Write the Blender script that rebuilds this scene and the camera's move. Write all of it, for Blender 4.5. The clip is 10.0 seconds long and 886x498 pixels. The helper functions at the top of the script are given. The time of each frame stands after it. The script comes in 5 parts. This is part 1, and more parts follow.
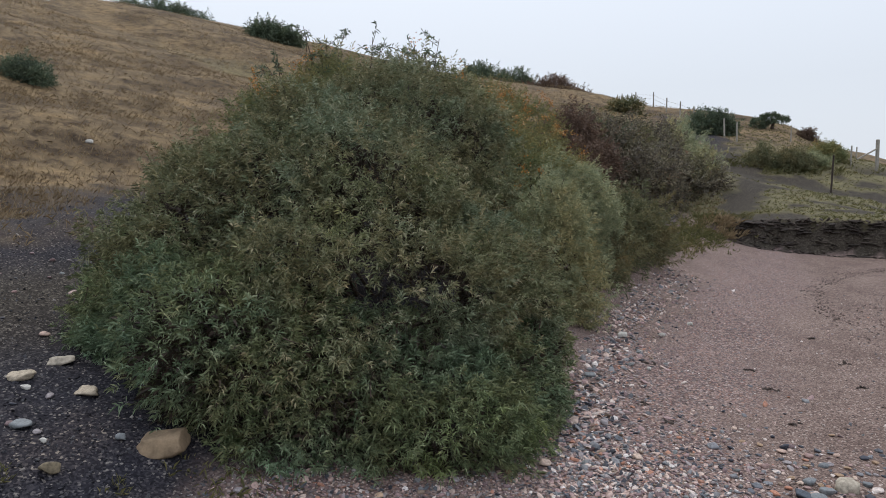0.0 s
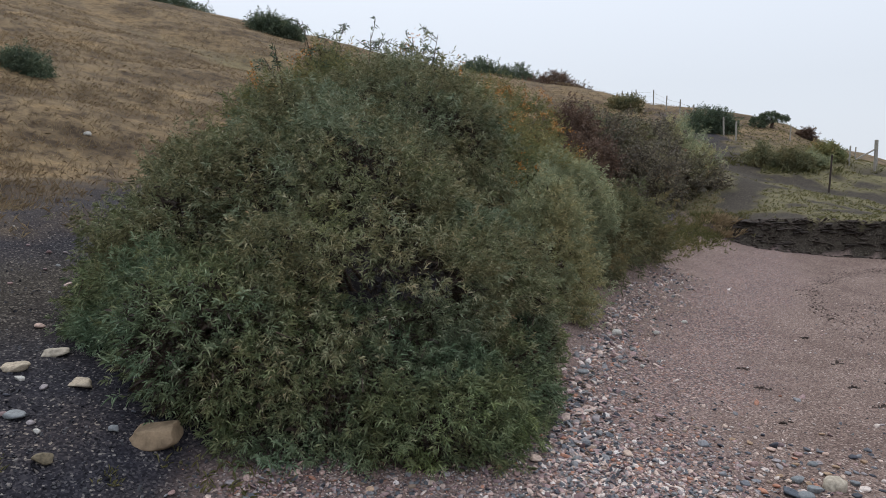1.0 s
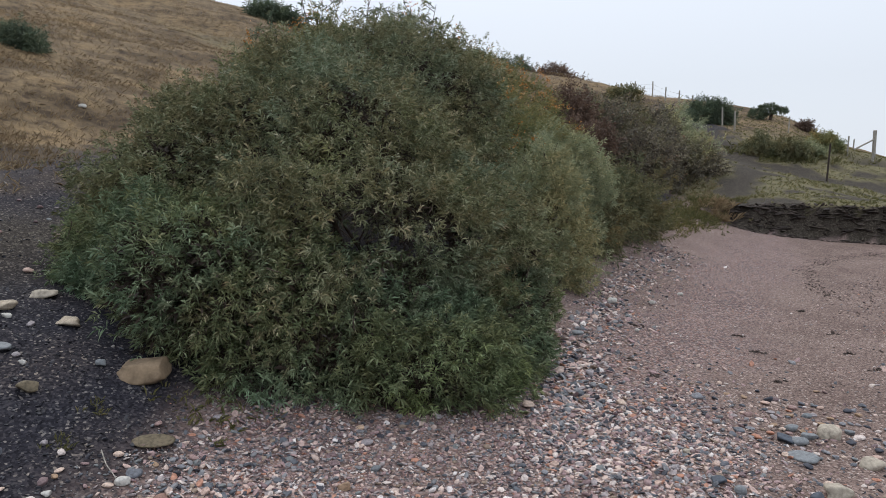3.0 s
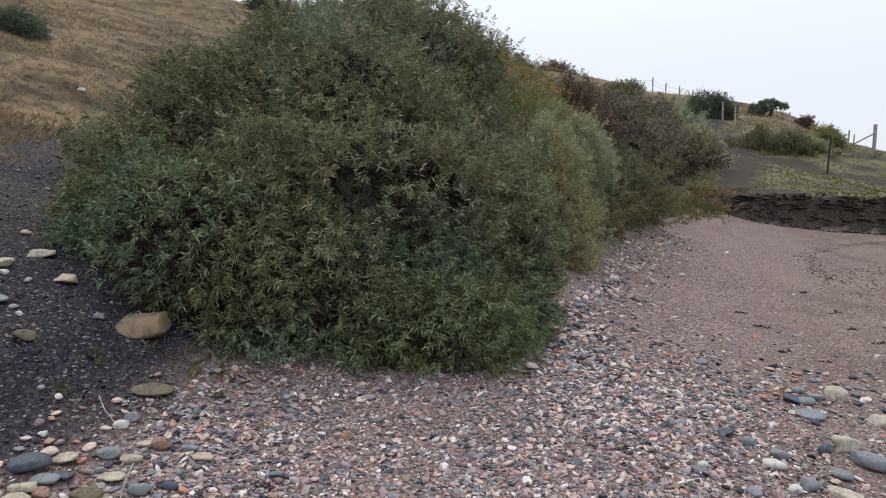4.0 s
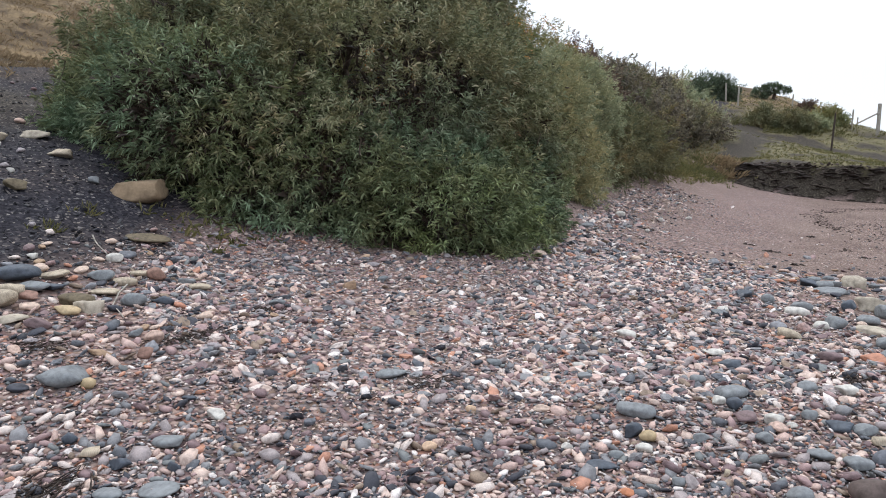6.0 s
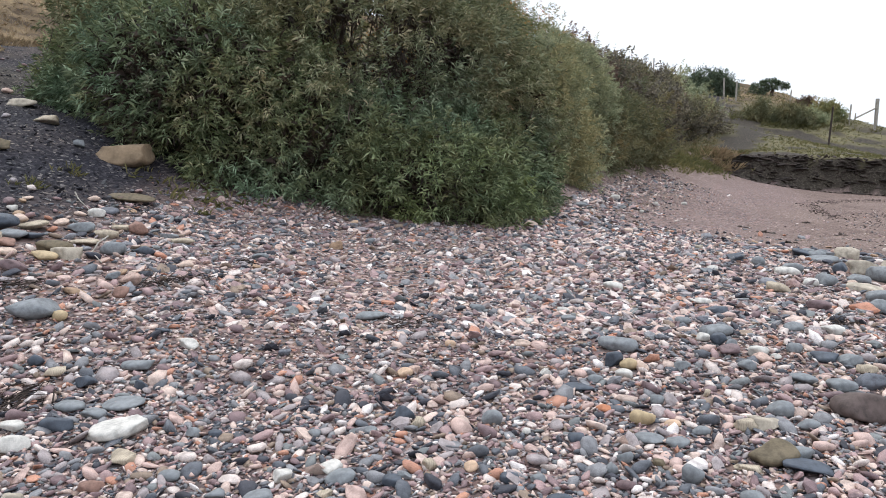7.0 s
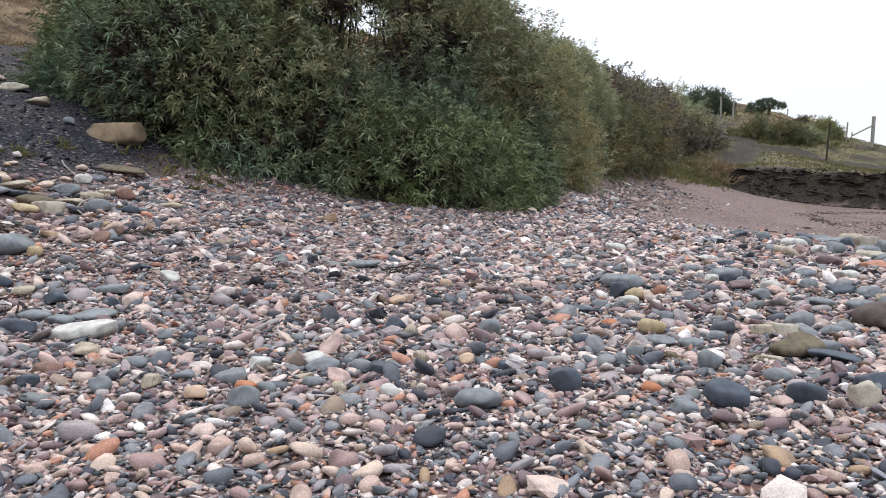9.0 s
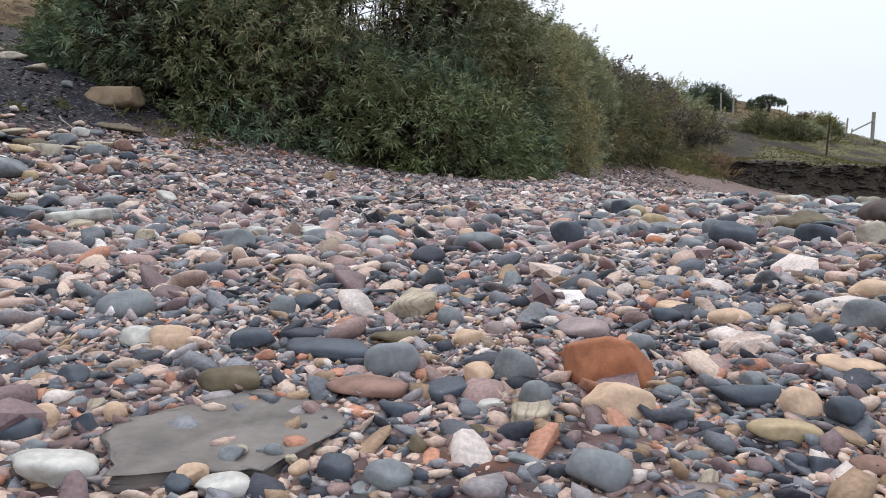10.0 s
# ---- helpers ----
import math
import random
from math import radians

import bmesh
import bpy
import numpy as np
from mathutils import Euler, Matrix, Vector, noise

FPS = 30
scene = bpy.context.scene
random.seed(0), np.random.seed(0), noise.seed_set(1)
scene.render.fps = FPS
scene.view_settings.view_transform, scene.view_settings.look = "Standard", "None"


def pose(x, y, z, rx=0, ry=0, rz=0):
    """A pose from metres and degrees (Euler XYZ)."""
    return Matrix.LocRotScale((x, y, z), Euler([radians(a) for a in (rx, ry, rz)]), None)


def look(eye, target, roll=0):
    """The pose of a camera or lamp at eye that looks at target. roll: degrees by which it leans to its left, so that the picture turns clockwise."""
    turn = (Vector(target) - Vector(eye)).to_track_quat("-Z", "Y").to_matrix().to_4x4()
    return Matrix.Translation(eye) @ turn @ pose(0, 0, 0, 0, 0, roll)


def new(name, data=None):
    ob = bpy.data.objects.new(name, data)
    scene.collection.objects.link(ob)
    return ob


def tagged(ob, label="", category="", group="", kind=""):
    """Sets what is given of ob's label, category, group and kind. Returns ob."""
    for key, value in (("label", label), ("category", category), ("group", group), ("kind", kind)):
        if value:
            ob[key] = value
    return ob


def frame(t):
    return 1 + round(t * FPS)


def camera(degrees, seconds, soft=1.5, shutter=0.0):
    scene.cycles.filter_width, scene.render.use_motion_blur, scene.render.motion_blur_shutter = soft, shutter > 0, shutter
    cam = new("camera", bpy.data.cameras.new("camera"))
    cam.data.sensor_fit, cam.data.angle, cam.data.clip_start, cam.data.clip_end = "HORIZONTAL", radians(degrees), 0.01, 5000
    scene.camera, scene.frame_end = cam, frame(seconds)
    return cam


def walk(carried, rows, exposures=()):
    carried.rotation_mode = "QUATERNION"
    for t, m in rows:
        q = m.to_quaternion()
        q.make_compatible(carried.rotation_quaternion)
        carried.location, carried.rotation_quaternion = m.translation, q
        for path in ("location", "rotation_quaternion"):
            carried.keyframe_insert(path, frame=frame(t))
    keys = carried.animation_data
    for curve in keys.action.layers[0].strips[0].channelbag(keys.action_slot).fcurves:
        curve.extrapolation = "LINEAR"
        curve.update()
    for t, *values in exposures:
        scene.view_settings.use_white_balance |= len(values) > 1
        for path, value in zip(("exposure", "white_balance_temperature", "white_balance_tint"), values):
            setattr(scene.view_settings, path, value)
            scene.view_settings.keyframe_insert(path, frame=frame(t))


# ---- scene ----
cam = camera(66.6, 10.0, soft=0.95)
PATH = [
    (0, (0.03, -0.102, 1.672), (0.011, 1.892, 1.52), -0.7),
    (0.5, (0.046, -0.12, 1.67), (0.029, 1.874, 1.51), -0.4),
    (1, (0.06, -0.12, 1.677), (0.044, 1.873, 1.512), -0.1),
    (1.5, (0.069, -0.113, 1.683), (0.055, 1.88, 1.514), 0.0),
    (2, (0.08, -0.099, 1.694), (0.067, 1.893, 1.519), 0.3),
    (2.5, (0.088, -0.102, 1.669), (0.077, 1.89, 1.493), 0.4),
    (2.7, (0.091, -0.107, 1.564), (0.08, 1.885, 1.386), 0.5),
    (3, (0.083, -0.104, 1.392), (0.074, 1.888, 1.213), 0.5),
    (3.2, (0.068, -0.094, 1.315), (0.06, 1.898, 1.134), 0.5),
    (4.3, (0.065, -0.074, 1.106), (0.059, 1.918, 0.927), 0.8),
    (4.5, (0.063, -0.061, 1.038), (0.057, 1.93, 0.852), 0.9),
    (5, (0.041, -0.05, 0.842), (0.037, 1.941, 0.651), 1.1),
    (5.5, (0.023, -0.026, 0.698), (0.021, 1.964, 0.505), 1.2),
    (5.7, (0.027, -0.027, 0.646), (0.023, 1.964, 0.453), 1.2),
    (6.8, (0.076, -0.015, 0.449), (0.076, 1.975, 0.252), 1.3),
    (7, (0.083, -0.012, 0.429), (0.084, 1.978, 0.231), 1.4),
    (7.5, (0.079, -0.007, 0.371), (0.082, 1.983, 0.172), 1.4),
    (8, (0.077, 0.012, 0.331), (0.081, 2.002, 0.131), 1.5),
    (8.5, (0.082, 0.03, 0.305), (0.088, 2.02, 0.104), 1.5),
    (8.6, (0.084, 0.031, 0.295), (0.087, 2.027, 0.162), 1.5),
    (9, (0.094, 0.042, 0.239), (0.098, 2.038, 0.107), 1.5),
    (9.5, (0.101, 0.046, 0.153), (0.105, 2.041, 0.022), 1.6),
    (9.7, (0.098, 0.044, 0.122), (0.103, 2.039, -0.01), 1.6),
    (10, (0.098, 0.046, 0.086), (0.103, 2.041, -0.046), 1.6),
]
walk(cam, [(t, look(eye, target, roll)) for t, eye, target, roll in PATH],
     exposures=[(0, -0.07), (2.5, -0.05), (4.5, 0.18), (7.5, 0.45), (8.6, 0.42), (10, 0.16)])

# ---- world, sun, exposure ----
world = bpy.data.worlds.new("overcast_sky")
scene.world = world
world.use_nodes = True
wn, wl = world.node_tree.nodes, world.node_tree.links
sky = wn.new("ShaderNodeTexSky")
sky.sky_type = "NISHITA"
sky.sun_disc = False
sky.sun_elevation, sky.sun_rotation = radians(60), radians(-17)
sky.air_density, sky.dust_density = 1.2, 3.0
veil = wn.new("ShaderNodeMixRGB")
veil.inputs[0].default_value = 0.86
veil.inputs[2].default_value = (8.3, 8.9, 9.9, 1)
wl.new(sky.outputs[0], veil.inputs[1])
wc = wn.new("ShaderNodeTexCoord")
wz = wn.new("ShaderNodeSeparateXYZ")
wl.new(wc.outputs["Generated"], wz.inputs[0])
lift = wn.new("ShaderNodeMapRange")
for k, v in zip(range(1, 5), (0.15, 0.95, 1.0, 1.7)):
    lift.inputs[k].default_value = v
wl.new(wz.outputs[2], lift.inputs[0])
dome = wn.new("ShaderNodeVectorMath")
dome.operation = "SCALE"
wl.new(veil.outputs[0], dome.inputs[0])
wl.new(lift.outputs[0], dome.inputs["Scale"])
wl.new(dome.outputs[0], wn["Background"].inputs[0])
wn["Background"].inputs[1].default_value = 0.1

sun = new("sun", bpy.data.lights.new("sun", "SUN"))
sun.data.energy, sun.data.angle, sun.data.color = 0.9, radians(25), (1.0, 0.95, 0.88)
sun.matrix_world = look((-3, 14, 20), (0, 4, 0))


# ---- numbers and noise ----
rng = np.random.default_rng(7)


def ss(a, b, v):
    t = np.clip((np.asarray(v, float) - a) / (b - a), 0, 1)
    return t * t * (3 - 2 * t)


LATTICE = rng.random((256, 256))


def vnoise(x, y, scale=1.0, octaves=3):
    """Value noise from 0 to 1 over the plan."""
    x, y = np.asarray(x, float) * scale + 91.3, np.asarray(y, float) * scale + 37.7
    total, amp, norm = 0, 1.0, 0
    for _ in range(octaves):
        xi, yi = np.floor(x).astype(int), np.floor(y).astype(int)
        fx, fy = x - xi, y - yi
        fx, fy = fx * fx * (3 - 2 * fx), fy * fy * (3 - 2 * fy)
        g = lambda i, j: LATTICE[(xi + i) % 256, (yi + j) % 256]
        total = total + amp * ((g(0, 0) * (1 - fx) + g(1, 0) * fx) * (1 - fy) + (g(0, 1) * (1 - fx) + g(1, 1) * fx) * fy)
        norm += amp
        amp *= 0.5
        x, y = x * 2.03 + 17.1, y * 2.03 + 5.9
    return total / norm


# ---- the lie of the land: s runs inland across the shore, u along it ----
def shore(x, y):
    return (x - 2.2) * -0.862 + (y - 3.55) * 0.507, (x - 2.2) * 0.507 + (y - 3.55) * 0.862


def bank_line(x):
    return 13.55 - 0.05 * (x - 5.6) + 0.1 * np.sin(x * 1.9) + 0.4 * (vnoise(x, 0 * x, 1.4) - 0.5)


def hill(s):
    return np.interp(s, [2.5, 3.84, 8.4, 14.7, 30, 36, 90], [0, 0.42, 1.4, 3.8, 9.2, 9.9, 10.2])


def height(x, y):
    x, y = np.asarray(x, float), np.asarray(y, float)
    s, u = shore(x, y)
    sc, uc = np.clip(s, 0, 2.5), np.clip(u, -5, 11)
    rise = (hill(s - 0.5) + hill(s) + hill(s + 0.5)) / 3
    beach = 0.055 + 0.0634 * sc**2 + 0.0198 * sc * uc + 0.055 * np.clip(s, -60, 0)
    beach = beach + 0.045 * np.clip(u - 3, 0, 12) * (1 - sc / 2.5) + rise
    beach = beach + 0.075 * np.exp(-((x - 1.05) ** 2 + (y - 2.6) ** 2) / 0.9) - 0.046 * np.exp(-((x - 0.1) ** 2 + y**2) / 0.15)
    up = np.clip(u - 17, 0, 14) * (1 - 0.76 * ss(5, 28, s)) + (0.55 + 0.35 * ss(0, -3, s)) * np.clip(u - 31, 0, 30) * ss(3, -1, s)
    top = 1.1 + 0.06 * np.clip(u - 12, 0, 5) + 0.25 * ss(11, 16, u) * np.clip(s, -6, 2.5)
    top = top + (0.13 + 0.025 * np.clip(s, -2, 2.5)) * up + rise + 0.004 * np.clip(u - 31, 0, 200)
    top = top + 0.72 * np.exp(-((x - 14.5) ** 2 + (y - 22) ** 2) / 12.5)
    w = ss(4.7, 5.6, x)
    beach = beach + 0.024 * np.exp(-((x - 0.5) ** 2 + (y - 1.55) ** 2) / 0.5) + 0.055 * np.exp(-((x - 1.3) ** 2 + (y - 3.75) ** 2) / 0.8)
    beach = beach + 0.032 * np.exp(-((x + 0.8) ** 2 + (y - 1.75) ** 2) / 0.35) + 0.085 * ss(2.55, 3.05, s) - 0.05 * np.exp(-((x + 0.98) ** 2 + (y - 2.85) ** 2) / 0.08)
    beach = beach - 0.05 * ss(5.2, 6.4, y)
    top = top + 0.1 * ss(13.2, 15, y) * ss(5, 6.5, x)
    m = (1 - w) * ss(9.5, 15, u) + w * ss(0.0, 0.28, y - bank_line(x))
    z = beach * (1 - m) + top * m
    rough = ss(2.3, 5, s)
    z = z + rough * (vnoise(x, y, 0.5) - 0.5) * 0.35 + rough * (vnoise(x, y, 2.3) - 0.5) * 0.05 + (1 - rough) * (vnoise(x, y, 1.1, 1) - 0.5) * 0.022 * ss(0.5, 1.6, np.hypot(x - 0.1, y))
    return z


def zones(x, y):
    """How far the ground is dry grass, dark shale grit (with painted gap shade by the near stones), coarse shingle,
    green turf.
    """
    x, y = np.asarray(x, float), np.asarray(y, float)
    s, u = shore(x, y)
    n, n2 = vnoise(x, y, 0.55) - 0.5, vnoise(x, y, 1.7) - 0.5
    far = np.maximum(ss(10.6, 12.0, u) * (1 - ss(4.7, 5.6, x)), ss(4.7, 5.6, x) * ss(0.0, 0.3, y - bank_line(x)))
    grass = np.maximum(ss(6.3, 8.3, s + 3 * n + 2 * n2), far * ss(-0.1, 0.16, n + 1.7 * n2 + 0.08))
    tx = np.interp(y, [13.4, 14.6, 16.5, 17.9, 19.4, 21.6, 24.4, 28], [5.6, 6.1, 7.4, 8.0, 8.7, 9.0, 9.4, 10.2])
    track = far * (1 - ss(0.3, 0.8, np.abs(x - tx) + 1.1 * n2)) * (1 - ss(26, 28, y))
    grass = np.maximum(grass, far * ss(20.3, 22, y) * ss(0.5, 1.3, x - tx)) * (1 - track)
    slag = np.maximum(ss(1.95, 2.3, s + 0.5 * n + 0.25 * n2 - 0.24 * ss(-2.6, -2.1, u) - 0.12 * ss(-2, 0, u) - 0.45 * ss(0.5, 2.5, u)) * (1 - far), far)
    # shadow in the gaps between near stones, painted with the dark grit colour
    gap_shade = 0.22 * (1 - ss(0.5, 1.4, np.hypot(x - 0.1, y) + n2))
    shingle = (1 - slag) * np.maximum(ss(-0.4, 0.45, 0.55 - np.abs(s - 1.15) + 0.9 * n2 + 0.6 * n), 1 - ss(2.0, 4.4, y + 0.6 * x + 1.6 * n + n2))
    slag = np.maximum(slag, gap_shade)
    edge = ss(5.3, 6.0, x) * (y > bank_line(x) - 0.06) * (y < bank_line(x) + 0.3)
    slag, grass = np.maximum(slag, edge), grass * (1 - edge)
    turf = far * ss(12.5, 14, y) * (1 - ss(21, 26, y))
    turf = np.maximum(turf, edge)
    turf = np.maximum(turf, 0.85 * np.exp(-((s - 4.7 + 1.2 * n) / 0.75) ** 2) * ss(-3.4, -2.2, u) * (1 - far))
    return np.stack([grass, slag, shingle, turf], -1)


# ---- materials ----
def material(name, rough=0.9, spec=0.3):
    m = bpy.data.materials.new(name)
    m.use_nodes = True
    nt = m.node_tree
    b = nt.nodes["Principled BSDF"]
    b.inputs["Roughness"].default_value = rough
    b.inputs["Specular IOR Level"].default_value = spec
    return m, nt, b


def tex(nt, kind, scale, coord="Object", **props):
    c = nt.nodes.new("ShaderNodeTexCoord")
    t = nt.nodes.new("ShaderNodeTex" + kind)
    t.inputs["Scale"].default_value = scale
    for k, v in props.items():
        t.inputs[k].default_value = v
    nt.links.new(c.outputs[coord], t.inputs["Vector"])
    return t


def ramp(nt, fac, stops, mode="LINEAR"):
    r = nt.nodes.new("ShaderNodeValToRGB")
    r.color_ramp.interpolation = mode
    e = r.color_ramp.elements
    while len(e) < len(stops):
        e.new(0.5)
    for el, (p, c) in zip(e, stops):
        el.position, el.color = p, (*c, 1)
    nt.links.new(fac, r.inputs[0])
    return r.outputs[0]


def mix(nt, a, b, fac, blend="MIX"):
    n = nt.nodes.new("ShaderNodeMixRGB")
    n.blend_type = blend
    for sock, v in zip(n.inputs, (fac, a, b)):
        if isinstance(v, (int, float)):
            sock.default_value = v
        elif isinstance(v, tuple):
            sock.default_value = (*v, 1)
        else:
            nt.links.new(v, sock)
    return n.outputs[0]


def bump(nt, b, heights, distance, strength=1.0):
    n = nt.nodes.new("ShaderNodeBump")
    n.inputs["Distance"].default_value, n.inputs["Strength"].default_value = distance, strength
    nt.links.new(heights, n.inputs["Height"])
    nt.links.new(n.outputs[0], b.inputs["Normal"])


STONES = [
    (0.0, (0.108, 0.117, 0.137)), (0.10, (0.211, 0.214, 0.230)), (0.20, (0.315, 0.277, 0.282)), (0.31, (0.508, 0.371, 0.334)),
    (0.42, (0.338, 0.235, 0.235)), (0.52, (0.564, 0.442, 0.390)), (0.62, (0.193, 0.133, 0.141)), (0.70, (0.047, 0.049, 0.063)),
    (0.78, (0.254, 0.193, 0.150)), (0.825, (0.611, 0.531, 0.498)), (0.90, (0.705, 0.658, 0.649)), (0.935, (0.432, 0.221, 0.155)), (0.965, (0.169, 0.182, 0.188)),
]


NEAR_STONES = [
    (0.0, (0.118, 0.127, 0.151)), (0.13, (0.206, 0.213, 0.238)), (0.25, (0.294, 0.267, 0.281)), (0.34, (0.490, 0.356, 0.302)), (0.45, (0.323, 0.218, 0.205)), (0.53, (0.549, 0.426, 0.356)),
    (0.62, (0.176, 0.124, 0.130)), (0.70, (0.046, 0.050, 0.067)), (0.80, (0.333, 0.228, 0.151)), (0.86, (0.588, 0.515, 0.486)), (0.92, (0.431, 0.208, 0.140)), (0.96, (0.157, 0.173, 0.189)),
]


def stone_surface(nt, b, random_out, grain=60.0, palette=STONES, relief=0.002):
    base = ramp(nt, random_out, palette, "CONSTANT")
    big = tex(nt, "Noise", grain * 0.35, Detail=4.0)
    fine = tex(nt, "Noise", grain * 4, Detail=3.0)
    c = mix(nt, base, ramp(nt, big.outputs[0], [(0.28, (0.5, 0.47, 0.45)), (0.5, (1.0, 0.99, 0.97)), (0.72, (1.3, 1.26, 1.2))]), 0.85, "MULTIPLY")
    c = mix(nt, c, ramp(nt, fine.outputs[0], [(0.32, (0.7, 0.69, 0.68)), (0.65, (1.16, 1.15, 1.14))]), 0.75, "MULTIPLY")
    nt.links.new(c, b.inputs["Base Color"])
    bump(nt, b, fine.outputs[0], relief, 0.4)


def stones_material(name, per_island, grain, palette=STONES, relief=0.0008):
    m, nt, b = material(name, 0.68, 0.35)
    if per_island:
        r = nt.nodes.new("ShaderNodeNewGeometry").outputs["Random Per Island"]
    else:
        r = nt.nodes.new("ShaderNodeObjectInfo").outputs["Random"]
    stone_surface(nt, b, r, grain, palette, relief)
    return m


PEBBLE_MIX = stones_material("mixed_pebbles", True, 170.0)
PEBBLE_ONE = stones_material("pebble_stone", False, 6.0, NEAR_STONES, 0.0008)
PEBBLE_NEAR = stones_material("near_pebbles", True, 170.0, NEAR_STONES)


def plain_stone(name, colour, dark=0.6, rough=0.75, grain=14.0, vein=None):
    m, nt, b = material(name, rough, 0.3)
    big = tex(nt, "Noise", grain, Detail=5.0, Roughness=0.6)
    fine = tex(nt, "Noise", grain * 9, Detail=4.0)
    lo = tuple(dark * v for v in colour)
    c = ramp(nt, big.outputs[0], [(0.3, lo), (0.55, colour), (0.8, tuple(min(0.9, 1.25 * v) for v in colour))])
    c = mix(nt, c, ramp(nt, fine.outputs[0], [(0.35, (0.86, 0.86, 0.86)), (0.65, (1.1, 1.1, 1.1))]), 0.6, "MULTIPLY")
    if vein:
        w = tex(nt, "Wave", grain * 1.5, Distortion=6.0, Detail=3.0)
        c = mix(nt, c, vein, ramp(nt, w.outputs[0], [(0.86, (0, 0, 0)), (0.95, (0.6, 0.6, 0.6))]))
    nt.links.new(c, b.inputs["Base Color"])
    bump(nt, b, mix(nt, big.outputs[0], fine.outputs[0], 0.4), 0.05 / grain, 0.5)
    return m


def ground_material():
    m, nt, b = material("ground_cover", 0.95, 0.15)
    a = nt.nodes.new("ShaderNodeAttribute")
    a.attribute_name = "zone"
    sep = nt.nodes.new("ShaderNodeSeparateColor")
    nt.links.new(a.outputs["Color"], sep.inputs[0])
    # sandy grit of the beach
    grit = tex(nt, "Voronoi", 95.0)
    grit2 = tex(nt, "Voronoi", 62.0)
    n1 = tex(nt, "Noise", 1.6, Detail=6.0)
    n2 = tex(nt, "Noise", 160.0, Detail=2.0)
    hue = nt.nodes.new("ShaderNodeSeparateColor")
    nt.links.new(grit.outputs["Color"], hue.inputs[0])
    hue2 = nt.nodes.new("ShaderNodeSeparateColor")
    nt.links.new(grit2.outputs["Color"], hue2.inputs[0])
    sand = ramp(nt, hue.outputs[0], [(0.0, (0.069, 0.051, 0.047)), (0.35, (0.151, 0.108, 0.094)), (0.7, (0.216, 0.158, 0.138)), (0.93, (0.282, 0.216, 0.189)), (1.0, (0.475, 0.414, 0.378))])
    sand = mix(nt, sand, ramp(nt, n1.outputs[0], [(0.3, (0.72, 0.68, 0.66)), (0.7, (1.1, 1.08, 1.06))]), 0.9, "MULTIPLY")
    pebbly = ramp(nt, hue2.outputs[0], STONES, "CONSTANT")
    # cell rims darkened: shade between the pebbles put into the colour
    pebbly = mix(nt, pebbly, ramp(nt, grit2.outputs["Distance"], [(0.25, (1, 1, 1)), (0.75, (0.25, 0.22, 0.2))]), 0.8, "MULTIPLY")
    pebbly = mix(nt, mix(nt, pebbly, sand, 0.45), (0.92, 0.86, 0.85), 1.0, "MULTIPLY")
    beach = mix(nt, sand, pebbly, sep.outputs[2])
    # dark shale grit
    slag = ramp(nt, hue.outputs[1], [(0.0, (0.009, 0.009, 0.013)), (0.6, (0.024, 0.024, 0.032)), (0.93, (0.055, 0.053, 0.06)), (1.0, (0.2, 0.19, 0.18))])
    slag = mix(nt, slag, ramp(nt, n1.outputs[0], [(0.35, (0.8, 0.79, 0.82)), (0.7, (1.4, 1.2, 1.02))]), 0.9, "MULTIPLY")
    slag = mix(nt, slag, ramp(nt, hue.outputs[1], [(0.0, (0.02, 0.016, 0.012)), (0.7, (0.046, 0.038, 0.03)), (1.0, (0.14, 0.12, 0.095))]), a.outputs["Alpha"])
    # dry hill grass
    streak = tex(nt, "Noise", 17.0, Detail=8.0, Roughness=0.8)
    patch = tex(nt, "Noise", 0.55, Detail=5.0, Roughness=0.6)
    dry = ramp(nt, streak.outputs[0], [(0.25, (0.072, 0.052, 0.033)), (0.5, (0.16, 0.115, 0.067)), (0.75, (0.25, 0.19, 0.112))])
    tuft = tex(nt, "Noise", 3.2, Detail=6.0, Roughness=0.75)
    dry = mix(nt, dry, ramp(nt, tuft.outputs[0], [(0.38, (0.34, 0.31, 0.32)), (0.5, (1.0, 1.0, 1.0)), (0.66, (1.4, 1.35, 1.25))]), 1.0, "MULTIPLY")
    dry = mix(nt, dry, ramp(nt, patch.outputs[0], [(0.4, (0.52, 0.5, 0.5)), (0.5, (1.0, 1.0, 1.0)), (0.65, (1.2, 1.15, 1.05))]), 0.95, "MULTIPLY")
    green = ramp(nt, mix(nt, streak.outputs[0], tuft.outputs[0], 0.5), [(0.36, (0.06, 0.052, 0.036)), (0.5, (0.13, 0.115, 0.065)), (0.64, (0.22, 0.195, 0.10))])
    grass = mix(nt, dry, green, a.outputs["Alpha"])
    c = mix(nt, beach, slag, sep.outputs[1])
    c = mix(nt, c, grass, sep.outputs[0])
    nt.links.new(c, b.inputs["Base Color"])
    h = mix(nt, grit.outputs["Distance"], grit2.outputs["Distance"], 0.5)
    h = mix(nt, h, streak.outputs[0], sep.outputs[0])
    bump(nt, b, h, -0.004, 0.45)
    return m


GROUND = ground_material()


